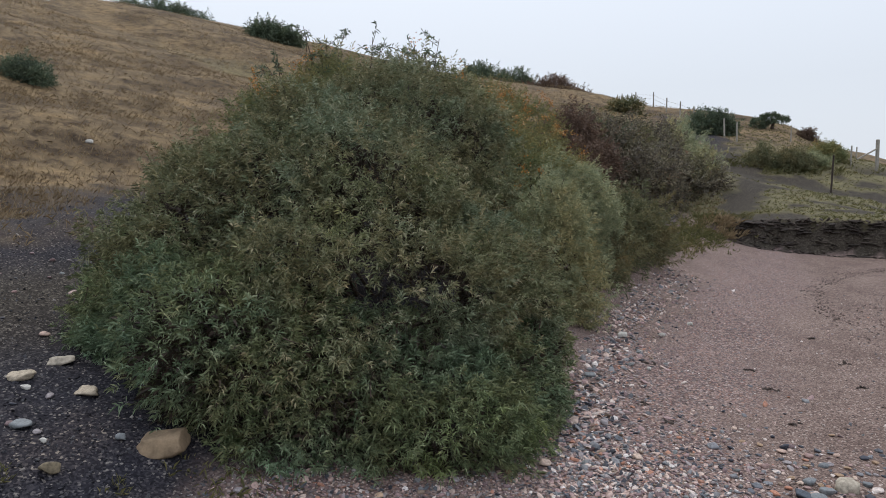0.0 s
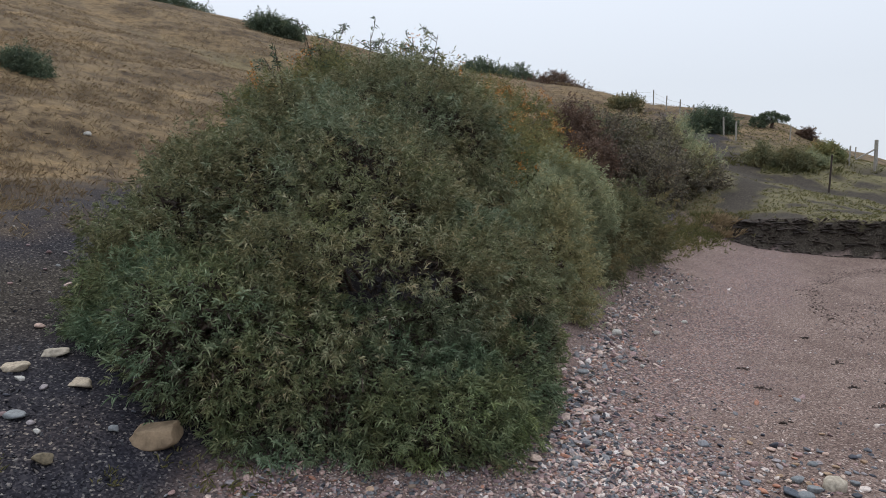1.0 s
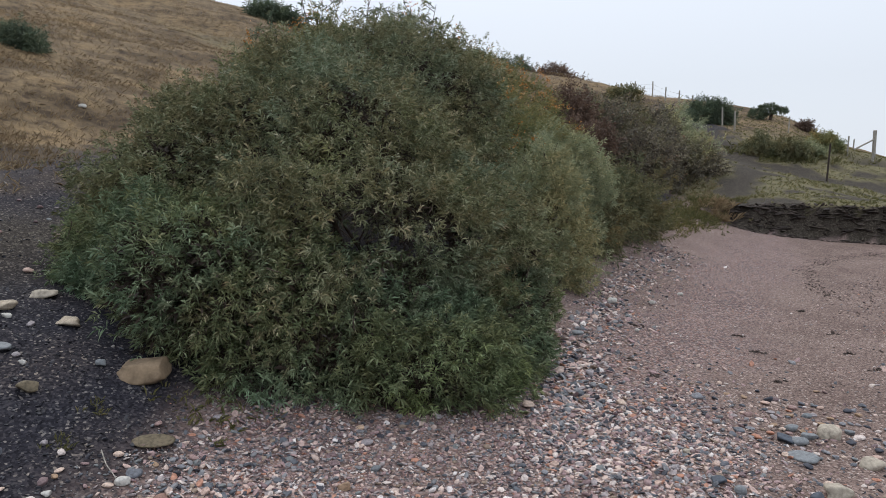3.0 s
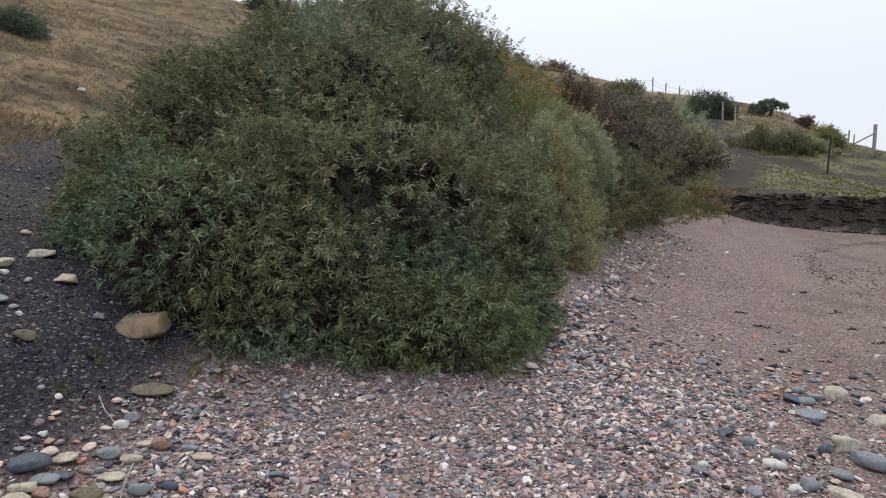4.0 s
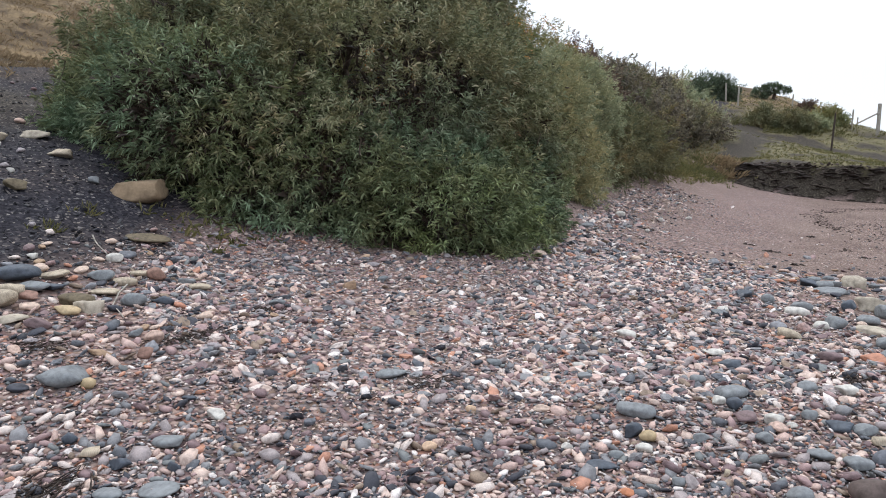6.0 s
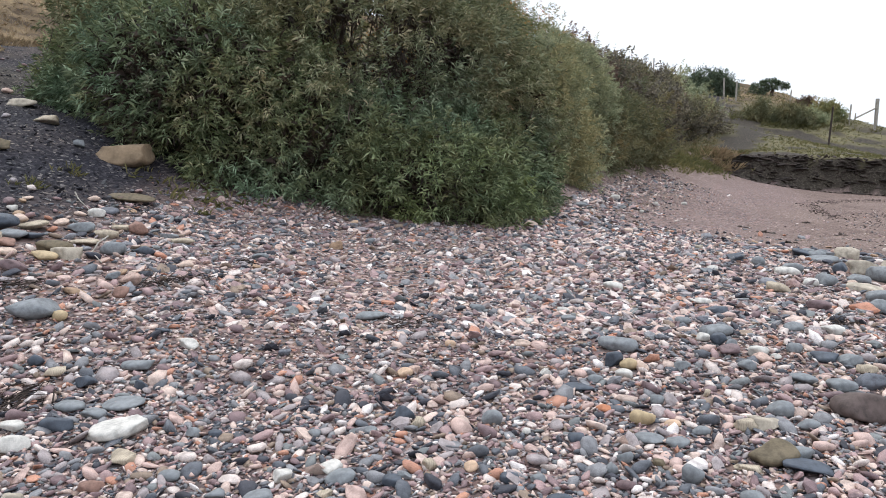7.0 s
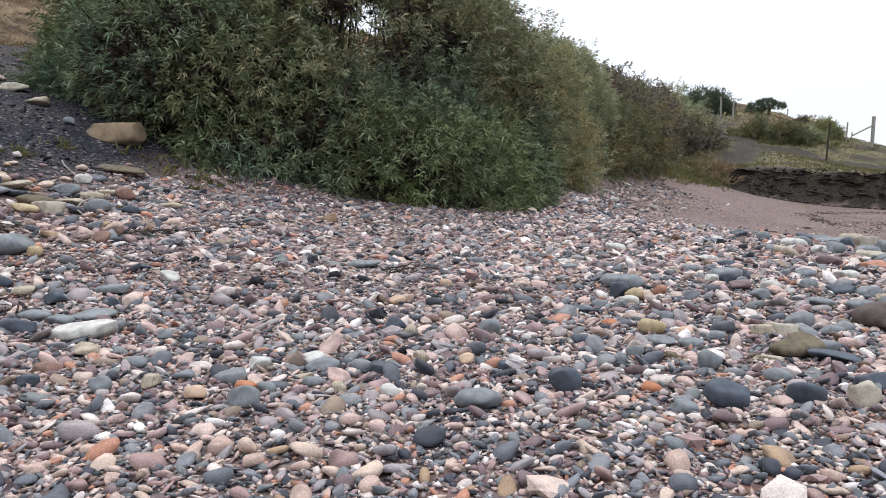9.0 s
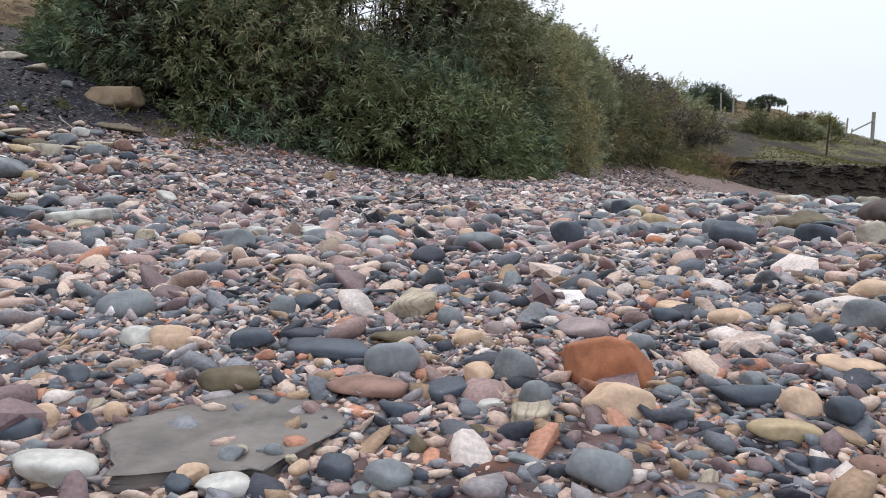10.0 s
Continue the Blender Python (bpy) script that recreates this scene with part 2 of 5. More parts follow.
def leaf_material(name, stops, patch_stops, patch_scale=1.3, rough=0.55, through_light=0.22):
    m, nt, b = material(name, rough, 0.35)
    r = nt.nodes.new("ShaderNodeNewGeometry").outputs["Random Per Island"]
    n = tex(nt, "Noise", patch_scale, Detail=4.0, Roughness=0.6)
    tone = nt.nodes.new("ShaderNodeAttribute")
    tone.attribute_name = "shoot"
    c = ramp(nt, mix(nt, r, tone.outputs["Fac"], 0.55), stops)
    c = mix(nt, c, ramp(nt, n.outputs[0], patch_stops), 1.0, "MULTIPLY")
    nt.links.new(c, b.inputs["Base Color"])
    t = nt.nodes.new("ShaderNodeBsdfTranslucent")
    nt.links.new(c, t.inputs[0])
    ms = nt.nodes.new("ShaderNodeMixShader")
    ms.inputs[0].default_value = through_light
    nt.links.new(b.outputs[0], ms.inputs[1])
    nt.links.new(t.outputs[0], ms.inputs[2])
    nt.links.new(ms.outputs[0], nt.nodes["Material Output"].inputs[0])
    return m


LEAF_MAIN = leaf_material("narrow_green_leaves", [(0.0, (0.073, 0.085, 0.051)), (0.3, (0.131, 0.152, 0.092)), (0.55, (0.246, 0.273, 0.178)), (0.8, (0.414, 0.421, 0.311)), (0.95, (0.564, 0.524, 0.421)), (1.0, (0.519, 0.339, 0.252))],
                          [(0.3, (0.8, 0.98, 0.95)), (0.43, (0.96, 1.0, 0.9)), (0.52, (1.05, 0.88, 0.68)), (0.58, (1.0, 1.0, 0.85)), (0.7, (1.15, 1.08, 0.72))], 1.5, through_light=0.08)
# foot growth: greener hue, also toned down to paint the bush's shaded bottom
LEAF_LOW = leaf_material("deep_green_shade_leaves", [(0.0, (0.062, 0.085, 0.048)), (0.3, (0.114, 0.148, 0.085)), (0.55, (0.210, 0.262, 0.158)), (0.8, (0.359, 0.413, 0.278)), (0.95, (0.495, 0.511, 0.362)), (1.0, (0.471, 0.339, 0.227))],
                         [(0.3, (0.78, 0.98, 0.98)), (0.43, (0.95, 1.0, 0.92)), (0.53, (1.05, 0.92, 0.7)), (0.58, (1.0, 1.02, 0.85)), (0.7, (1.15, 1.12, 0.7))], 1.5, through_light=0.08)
LEAF_PALE = leaf_material("silver_green_leaves", [(0.0, (0.161, 0.190, 0.120)), (0.5, (0.333, 0.363, 0.235)), (1.0, (0.559, 0.542, 0.366))],
                          [(0.35, (0.8, 0.84, 0.8)), (0.5, (1.0, 1.0, 0.92)), (0.6, (1.05, 0.9, 0.7))], 1.1)
LEAF_OLIVE = leaf_material("olive_scrub_leaves", [(0.0, (0.09, 0.092, 0.05)), (0.5, (0.175, 0.17, 0.092)), (0.85, (0.29, 0.26, 0.14)), (1.0, (0.36, 0.26, 0.14))],
                           [(0.35, (0.75, 0.85, 0.85)), (0.5, (1.0, 1.0, 0.95)), (0.65, (1.15, 0.95, 0.8))], 1.4)
LEAF_RUST = leaf_material("autumn_leaves", [(0.0, (0.114, 0.134, 0.062)), (0.5, (0.234, 0.240, 0.115)), (0.8, (0.336, 0.288, 0.138)), (0.93, (0.456, 0.312, 0.144)), (1.0, (0.576, 0.312, 0.108))],
                          [(0.35, (0.75, 0.88, 0.85)), (0.5, (1.0, 1.0, 0.92)), (0.65, (1.15, 0.96, 0.8))], 1.2)
LEAF_BRAMBLE = leaf_material("bramble_leaves", [(0.0, (0.075, 0.066, 0.054)), (0.45, (0.15, 0.136, 0.10)), (0.8, (0.27, 0.245, 0.165)), (1.0, (0.36, 0.21, 0.145))],
                             [(0.38, (0.72, 0.66, 0.68)), (0.5, (1.0, 0.96, 0.95)), (0.64, (1.1, 1.18, 0.8))], 0.9)
# withered brown, darkened further to paint the shade inside the bushes
LEAF_DEAD_SHADE = leaf_material("withered_shade_leaves", [(0.0, (0.021, 0.016, 0.012)), (0.6, (0.051, 0.036, 0.027)), (1.0, (0.096, 0.069, 0.046))],
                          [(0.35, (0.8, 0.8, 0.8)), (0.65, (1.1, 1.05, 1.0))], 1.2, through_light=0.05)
LEAF_DARK = leaf_material("gorse_foliage", [(0.0, (0.055, 0.084, 0.058)), (0.6, (0.114, 0.153, 0.101)), (1.0, (0.217, 0.229, 0.143))],
                          [(0.35, (0.8, 0.8, 0.8)), (0.65, (1.1, 1.1, 1.0))], 1.5)
LEAF_RED = leaf_material("russet_foliage", [(0.0, (0.081, 0.059, 0.048)), (0.6, (0.162, 0.103, 0.078)), (1.0, (0.231, 0.157, 0.110))],
                         [(0.35, (0.8, 0.8, 0.8)), (0.65, (1.1, 1.1, 1.0))], 1.5)
GRASS_DRY = leaf_material("dry_grass", [(0.0, (0.183, 0.135, 0.081)), (0.5, (0.329, 0.254, 0.157)), (1.0, (0.476, 0.393, 0.263))],
                          [(0.35, (0.68, 0.64, 0.62)), (0.6, (1.05, 1.0, 0.95))], 0.5, 0.7, 0.3)
GRASS_GREEN = leaf_material("turf_grass", [(0.0, (0.076, 0.080, 0.033)), (0.5, (0.153, 0.147, 0.062)), (1.0, (0.272, 0.232, 0.108))],
                            [(0.35, (0.75, 0.8, 0.7)), (0.6, (1.05, 1.0, 0.95))], 0.7, 0.7, 0.3)


def bark_material(name, lo, hi):
    m, nt, b = material(name, 0.85, 0.2)
    n = tex(nt, "Noise", 40.0, Detail=5.0)
    nt.links.new(ramp(nt, n.outputs[0], [(0.3, lo), (0.7, hi)]), b.inputs["Base Color"])
    bump(nt, b, n.outputs[0], 0.004)
    return m


BARK = bark_material("brown_bark", (0.04, 0.028, 0.022), (0.11, 0.08, 0.062))
WOOD = bark_material("weathered_grey_wood", (0.2, 0.185, 0.16), (0.42, 0.39, 0.34))
WOOD_DARK = bark_material("rusty_dark_post", (0.03, 0.024, 0.02), (0.08, 0.06, 0.05))
WEED = bark_material("dried_seaweed", (0.022, 0.017, 0.015), (0.08, 0.06, 0.05))
ORANGE, _nt, _b = material("orange_berries", 0.4, 0.5)
_r = _nt.nodes.new("ShaderNodeNewGeometry").outputs["Random Per Island"]
_nt.links.new(ramp(_nt, _r, [(0.0, (0.42, 0.16, 0.03)), (1.0, (0.60, 0.28, 0.06))]), _b.inputs["Base Color"])


# ---- mesh helpers ----
def mesh_of(name, verts, faces_flat, sizes, mat, smooth=True):
    """A mesh from numpy arrays: vertices, the flat corner list, and each face's corner count."""
    me = bpy.data.meshes.new(name)
    me.vertices.add(len(verts))
    me.vertices.foreach_set("co", np.asarray(verts, np.float32).ravel())
    me.loops.add(len(faces_flat))
    me.loops.foreach_set("vertex_index", np.asarray(faces_flat, np.int32))
    me.polygons.add(len(sizes))
    sizes = np.asarray(sizes, np.int32)
    me.polygons.foreach_set("loop_start", np.concatenate([[0], np.cumsum(sizes)[:-1]]).astype(np.int32))
    me.polygons.foreach_set("use_smooth", np.full(len(sizes), smooth))
    me.update(calc_edges=True)
    me.validate()
    me.materials.append(mat)
    return me


def thing(name, at, label, category, group="", kind=""):
    ob = new(name)
    ob.location = at
    ob.empty_display_size = 0.1
    return tagged(ob, label, category, group, kind)


def part_mesh(name, me, parent, label=""):
    ob = new(name, me)
    ob.parent = parent
    ob.matrix_parent_inverse = Matrix.Translation(-Vector(parent.location)) if parent.type == "EMPTY" else Matrix()
    return tagged(ob, label)


def part(name, bm, mat, parent, label="", smooth=False):
    me = bpy.data.meshes.new(name)
    bm.to_mesh(me)
    bm.free()
    me.materials.append(mat)
    if smooth:
        me.polygons.foreach_set("use_smooth", np.full(len(me.polygons), True))
    return part_mesh(name, me, parent, label)


def unit(v):
    return v / np.maximum(np.linalg.norm(v, axis=-1, keepdims=True), 1e-9)


def small_leaf_mesh(name, p, d, length, width, mat, droop=0.15, per=1, knot=1):
    """Two-faced leaves or blades for plants further off."""
    n = len(p)
    d = unit(d)
    side = unit(np.cross(d, rng.normal(size=(n, 3))))
    L, W = length[:, None], width[:, None]
    m = p + d * L * 0.45 + np.array([0, 0, 0.08]) * L
    v = np.stack([p, m + side * W * 0.5, p + d * L - np.array([0, 0, droop]) * L, m - side * W * 0.5], 1).reshape(-1, 3)
    flat = (np.arange(n)[:, None] * 4 + np.array([0, 1, 2, 0, 2, 3])[None]).ravel()
    me = mesh_of(name, v, flat, np.full(2 * n, 3), mat, True)
    at = me.attributes.new("shoot", "FLOAT", "POINT")
    if per > 1:
        shade = 0.5 * np.repeat(rng.random(n // per + 1), per)[:n] + 0.5 * np.repeat(rng.random(n // (per * knot) + 1), per * knot)[:n]
    else:
        shade = rng.random(n)
    at.data.foreach_set("value", np.repeat(shade, 4).astype(np.float32))
    return me


def sticks_mesh(name, a, b, ra, rb, mat, bend=0.07):
    """Tapered five-sided sticks from a to b, bent once in the middle."""
    n = len(a)
    d = unit(b - a)
    s1 = unit(np.cross(d, np.array([0.31, 0.22, 0.93])))
    s2 = np.cross(d, s1)
    mid = (a + b) / 2 + rng.normal(size=(n, 3)) * (np.linalg.norm(b - a, axis=1)[:, None] * bend)
    rings = []
    for c, r in ((a, ra), (mid, (ra + rb) / 2), (b, rb)):
        for k in range(5):
            an = 2 * math.pi * k / 5
            rings.append(c + (s1 * math.cos(an) + s2 * math.sin(an)) * np.asarray(r)[:, None])
    v = np.stack(rings, 1).reshape(-1, 3)
    f = []
    for lv in (0, 5):
        for k in range(5):
            f += [lv + k, lv + (k + 1) % 5, lv + 5 + (k + 1) % 5, lv + 5 + k]
    f += [14, 13, 12, 11, 10]
    f = np.array(f)
    flat = (np.arange(n)[:, None] * 15 + f[None]).ravel()
    return mesh_of(name, v, flat, np.tile([4] * 10 + [5], n), mat, True)


# ---- ground: one sheet to the horizon ----
def build_ground():
    def lines(lo, hi, step, end_lo, end_hi):
        mid = np.arange(lo, hi + step / 2, step)
        out = step * 1.13 ** np.arange(1, 80)
        out = np.cumsum(out)
        return np.concatenate([(lo - out[out < lo - end_lo])[::-1], mid, hi + out[out < end_hi - hi]])

    xs, ys = lines(-7, 15, 0.16, -900, 900), lines(-1, 22, 0.15, -600, 1400)
    nx, ny = len(xs), len(ys)
    X, Y = np.meshgrid(xs, ys)
    Z = height(X, Y)
    far = ss(90, 300, np.hypot(X, Y))
    Z = Z * (1 - far) + 2.0 * far * (shore(X, Y)[0] > 0)
    v = np.stack([X, Y, Z], -1).reshape(-1, 3)
    a = (np.arange(ny - 1)[:, None] * nx + np.arange(nx - 1)[None]).ravel()
    flat = np.stack([a, a + 1, a + nx + 1, a + nx], 1).ravel()
    me = mesh_of("ground", v, flat, np.full(len(a), 4), GROUND)
    at = me.attributes.new("zone", "FLOAT_COLOR", "POINT")
    at.data.foreach_set("color", zones(X, Y).reshape(-1).astype(np.float32))
    return tagged(new("ground", me), "shingle beach rising through dark grit to a dry grassy hillside", "ground", kind="structure")


ground = build_ground()


# ---- bushes ----
HOLLOWS = [(-0.42, 3.6, 1.12, 0.33), (-0.12, 3.5, 0.95, 0.2), (-1.3, 3.9, 1.3, 0.2), (0.82, 5.5, 0.5, 0.34)]


def lobe_points(lobes, n, front, jitter, clumpy):
    """Points and outward directions on the outside of a heap of ellipsoids."""
    c, r = np.array([l[0] for l in lobes], float), np.array([l[1] for l in lobes], float)
    area = (r[:, 0] * r[:, 1] + r[:, 1] * r[:, 2] + r[:, 0] * r[:, 2])
    out_p, out_n, got = [], [], 0
    while got < n:
        k = rng.choice(len(c), size=4 * n, p=area / area.sum())
        d = unit(rng.normal(size=(4 * n, 3)))
        nrm = unit(d / r[k])
        facing = -nrm[:, 1] + 0.45 * nrm[:, 2]
        keep = rng.random(4 * n) < np.clip(front + (1 - front) * (facing + 0.35), front, 1)
        lump = 1 + jitter * (vnoise(d[:, 0] * 3 + k, d[:, 1] * 3 + d[:, 2] * 2.3, 1.3) - 0.5)
        p = c[k] + d * r[k] * lump[:, None]
        clump = vnoise(p[:, 0] * 2.6 + p[:, 2] * 1.7, p[:, 1] * 1.6 + p[:, 2] * 2.2, 1.0, 2) - 0.5
        p = p + nrm * (clump * clumpy)[:, None]
        q = ((p[:, None] - c[None]) / r[None]) ** 2
        inside = (q.sum(-1) < 0.86)
        inside[np.arange(len(k)), k] = False
        for hx, hy, hz, hr in HOLLOWS:
            keep &= rng.random(4 * n) < 0.08 + 0.92 * ss(0.5, 1.1, np.sqrt((p[:, 0] - hx) ** 2 + 0.4 * (p[:, 1] - hy) ** 2 + 1.6 * (p[:, 2] - hz) ** 2) / hr)
        hole = vnoise(p[:, 0] * 2.0 + p[:, 2] * 1.9 + 40, p[:, 1] * 1.2 + p[:, 2] * 2.4, 1.0, 2)
        keep &= rng.random(4 * n) < 0.5 + 0.5 * ss(0.36, 0.48, hole)
        keep &= ~inside.any(1) & (p[:, 2] > height(p[:, 0], p[:, 1]) - 0.02)
        out_p.append(p[keep]); out_n.append(nrm[keep]); got += keep.sum()
    return np.concatenate(out_p)[:n], np.concatenate(out_n)[:n]


def sprigs(p, nrm, leaves, stem, leaf_len, leaf_wid, up=0.5, spread=0.35):
    """Leaf roots, directions, lengths and widths for shoots that grow at p."""
    n = len(p)
    axis = unit(nrm + np.array([0, 0, up]) + rng.normal(size=(n, 3)) * spread)
    s1 = unit(np.cross(axis, rng.normal(size=(n, 3))))
    s2 = np.cross(axis, s1)
    t = np.linspace(0, 1, leaves)[None] + rng.random((n, leaves)) * 0.05
    an = np.arange(leaves)[None] * 2.4 + rng.random((n, 1)) * 6.28 + rng.normal(size=(n, leaves)) * 0.25
    st = stem * (0.6 + 0.8 * rng.random((n, 1)))
    root = p[:, None] + axis[:, None] * (t * st)[..., None]
    open_ = 1.35 - 0.95 * t + rng.normal(size=(n, leaves)) * 0.15
    rad = s1[:, None] * np.cos(an)[..., None] + s2[:, None] * np.sin(an)[..., None]
    d = axis[:, None] * np.cos(open_)[..., None] + rad * np.sin(open_)[..., None]
    L = leaf_len * (0.55 + 0.6 * rng.random((n, leaves))) * (0.75 + 0.5 * rng.random((n, 1)))
    return root.reshape(-1, 3), d.reshape(-1, 3), L.ravel(), L.ravel() * leaf_wid, axis


def pillow(p, nrm, size):
    """Swell the shell into rounded boughs, each with a dark crease round it, and thin the leaves out in the creases."""
    heads = []
    for k in rng.permutation(len(p))[:6000]:
        if not heads or (((p[heads] - p[k]) ** 2).sum(1) > (1.25 * size * (0.75 + 0.5 * rng.random())) ** 2).all():
            heads.append(k)
    h = p[heads]
    near_d = np.concatenate([np.sort(np.sqrt(((p[a:a + 2000, None] - h[None]) ** 2).sum(-1)), 1)[:, :2] for a in range(0, len(p), 2000)])
    rim = np.clip((near_d[:, 1] - near_d[:, 0]) / size, 0, 1)
    out = p + (nrm + np.array([0, 0, 0.35])) * (size * (0.85 * np.sqrt(rim) - 0.5))[:, None]
    keep = rng.random(len(p)) < 0.3 + 0.7 * ss(0.04, 0.3, rim)
    return out[keep], nrm[keep]


def bush(name, label, lobes, mat, shoots, leaves, stem, leaf_len, leaf_wid, front=0.25, jitter=0.35, up=0.5, near=False,
         branches=60, berries=0, spread=0.35, depth=0.12, clumpy=0.4, group="", category="bush", knot=6, bough=0.0):
    c = np.array(lobes[0][0], float)
    base = (c[0], c[1], float(height(c[0], c[1])))
    ob = thing(name, base, label, category, group)
    p, nrm = lobe_points(lobes, shoots, front, jitter, clumpy)
    if bough:
        p, nrm = pillow(p, nrm, bough)
    # shoots gather round branch ends, the middle ones standing out furthest, with dark gaps between
    ends = rng.choice(len(p), size=max(1, len(p) // knot), replace=False)
    gather = np.repeat(ends, knot)
    gather = np.concatenate([gather, ends])[: len(p)] if len(gather) < len(p) else gather[: len(p)]
    reach = leaf_len * 1.25
    off = rng.normal(size=(len(gather), 3)) * reach
    jut = np.repeat(rng.normal(size=len(ends) + knot) * depth * 0.7, knot)[: len(gather)]
    p, nrm = p[gather] + off, unit(nrm[gather] + 0.5 * unit(off) * np.linalg.norm(off, axis=1, keepdims=True) / reach)
    drop = np.abs(rng.normal(size=len(p))) * depth * 0.6 + 0.35 * np.linalg.norm(off, axis=1)
    q = p + nrm * (jut - drop)[:, None]
    q[:, 2] = np.maximum(q[:, 2], height(q[:, 0], q[:, 1]) + 0.02)
    root, d, L, W, axis = sprigs(q, nrm, leaves, stem, leaf_len, leaf_wid, up, spread)
    part_mesh("crown", small_leaf_mesh("crown", root, d, L, W, mat, 0.2, leaves, knot), ob)["kind"] = "stuff"
    heart = np.array([l[0] for l in lobes if l[1][2] > 0.45] or [l[0] for l in lobes], float)
    inner = np.flatnonzero(((p[:, None] - heart[None]) ** 2).sum(-1).min(1) < (0.3 + 0.5 * max(l[1][2] for l in lobes)) ** 2)
    branches = min(branches, len(inner))
    k = rng.choice(inner, size=branches, replace=False)
    near_heart = heart[np.argmin(((p[k][:, None] - heart[None]) ** 2).sum(-1), 1)]
    foot = near_heart + rng.normal(size=(branches, 3)) * 0.18
    foot[:, 2] = height(foot[:, 0], foot[:, 1]) - 0.03
    size = np.linalg.norm(p[k] - foot, axis=1)
    part_mesh("branchwork", sticks_mesh("branchwork", foot, p[k] - nrm[k] * 0.12, 0.009 * size + 0.004, np.full(branches, 0.003), BARK), ob)["kind"] = "stuff"
    ti = rng.choice(len(p), size=shoots // 14)
    tw = p[ti] - nrm[ti] * (0.16 + 0.3 * rng.random((len(ti), 1)))
    te = tw + unit(nrm[ti] + rng.normal(size=(len(ti), 3)) * 0.8) * leaf_len * 2.5
    keep = tw[:, 2] > height(tw[:, 0], tw[:, 1])
    part_mesh("twiggery", sticks_mesh("twiggery", tw[keep], te[keep], np.full(keep.sum(), 0.004), np.full(keep.sum(), 0.0015), BARK), ob)["kind"] = "stuff"
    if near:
        # brown inner leaves behind the gaps, their dark colour standing in for shade
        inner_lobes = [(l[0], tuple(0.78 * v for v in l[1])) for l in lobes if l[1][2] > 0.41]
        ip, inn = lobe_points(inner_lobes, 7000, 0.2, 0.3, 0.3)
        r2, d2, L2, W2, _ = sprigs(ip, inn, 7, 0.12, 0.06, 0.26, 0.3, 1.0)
        part_mesh("withered_shade_heart", small_leaf_mesh("withered_shade_heart", r2, d2, L2, W2, LEAF_DEAD_SHADE), ob, "dry brown inner leaves and twigs, colour darkened for inner shade")["kind"] = "stuff"
    if berries:
        knots = rng.choice(len(p), size=max(1, berries // 70))
        kk = knots[rng.integers(0, len(knots), berries)]
        along = unit(rng.normal(size=(len(p), 3)) + np.array([0, 0, 0.6]))[kk]
        bp = p[kk] + nrm[kk] * 0.05 + along * rng.normal(size=(berries, 1)) * 0.13 + rng.normal(size=(berries, 3)) * 0.028
        part_mesh("fruit", small_leaf_mesh("fruit", bp, rng.normal(size=(berries, 3)), np.full(berries, 0.024), np.full(berries, 0.022), ORANGE), ob, "clusters of small orange berries")["kind"] = "stuff"
    return ob


bush("sea_buckthorn", "dense dark green narrow-leaved bush above the shingle",
     [((-0.6, 4.4, 0.8), (1.08, 1.12, 0.84)), ((-0.75, 5.0, 1.35), (1.1, 1.12, 0.92)), ((-1.66, 4.75, 1.18), (0.68, 0.82, 0.7)),
      ((-0.5, 6.3, 1.9), (1.12, 1.2, 0.88)), ((-0.02, 4.95, 0.76), (0.8, 0.92, 0.82)), ((-1.15, 5.6, 1.75), (0.68, 0.9, 0.66)), ((-1.9, 5.1, 1.32), (0.46, 0.7, 0.46))],
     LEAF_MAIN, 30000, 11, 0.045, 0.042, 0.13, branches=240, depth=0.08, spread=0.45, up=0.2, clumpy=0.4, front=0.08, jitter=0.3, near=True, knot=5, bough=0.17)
bush("low_buckthorn", "deep green leafy growth spilling onto the shingle, toned darker for shade",
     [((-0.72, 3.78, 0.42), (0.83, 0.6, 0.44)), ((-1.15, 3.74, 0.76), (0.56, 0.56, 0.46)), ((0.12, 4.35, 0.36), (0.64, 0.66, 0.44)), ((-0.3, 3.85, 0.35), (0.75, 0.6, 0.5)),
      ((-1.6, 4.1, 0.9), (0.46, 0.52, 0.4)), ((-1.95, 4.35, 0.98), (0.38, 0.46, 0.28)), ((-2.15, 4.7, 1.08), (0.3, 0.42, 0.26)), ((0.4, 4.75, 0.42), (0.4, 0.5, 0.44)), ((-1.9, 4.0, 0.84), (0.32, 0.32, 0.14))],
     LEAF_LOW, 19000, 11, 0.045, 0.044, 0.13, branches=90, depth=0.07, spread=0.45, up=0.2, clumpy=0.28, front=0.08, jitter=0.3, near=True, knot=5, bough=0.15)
bush("pale_bush", "silvery grey-green bush beside the gravel",
     [((0.98, 6.95, 0.98), (0.44, 0.7, 0.68)), ((1.48, 8.6, 1.25), (0.55, 0.9, 0.78)), ((1.25, 7.9, 0.8), (0.42, 0.7, 0.45)), ((1.12, 6.75, 0.6), (0.4, 0.55, 0.36))],
     LEAF_PALE, 10500, 11, 0.06, 0.052, 0.19, branches=310, depth=0.06, clumpy=0.4, spread=0.5, jitter=0.5, bough=0.2)
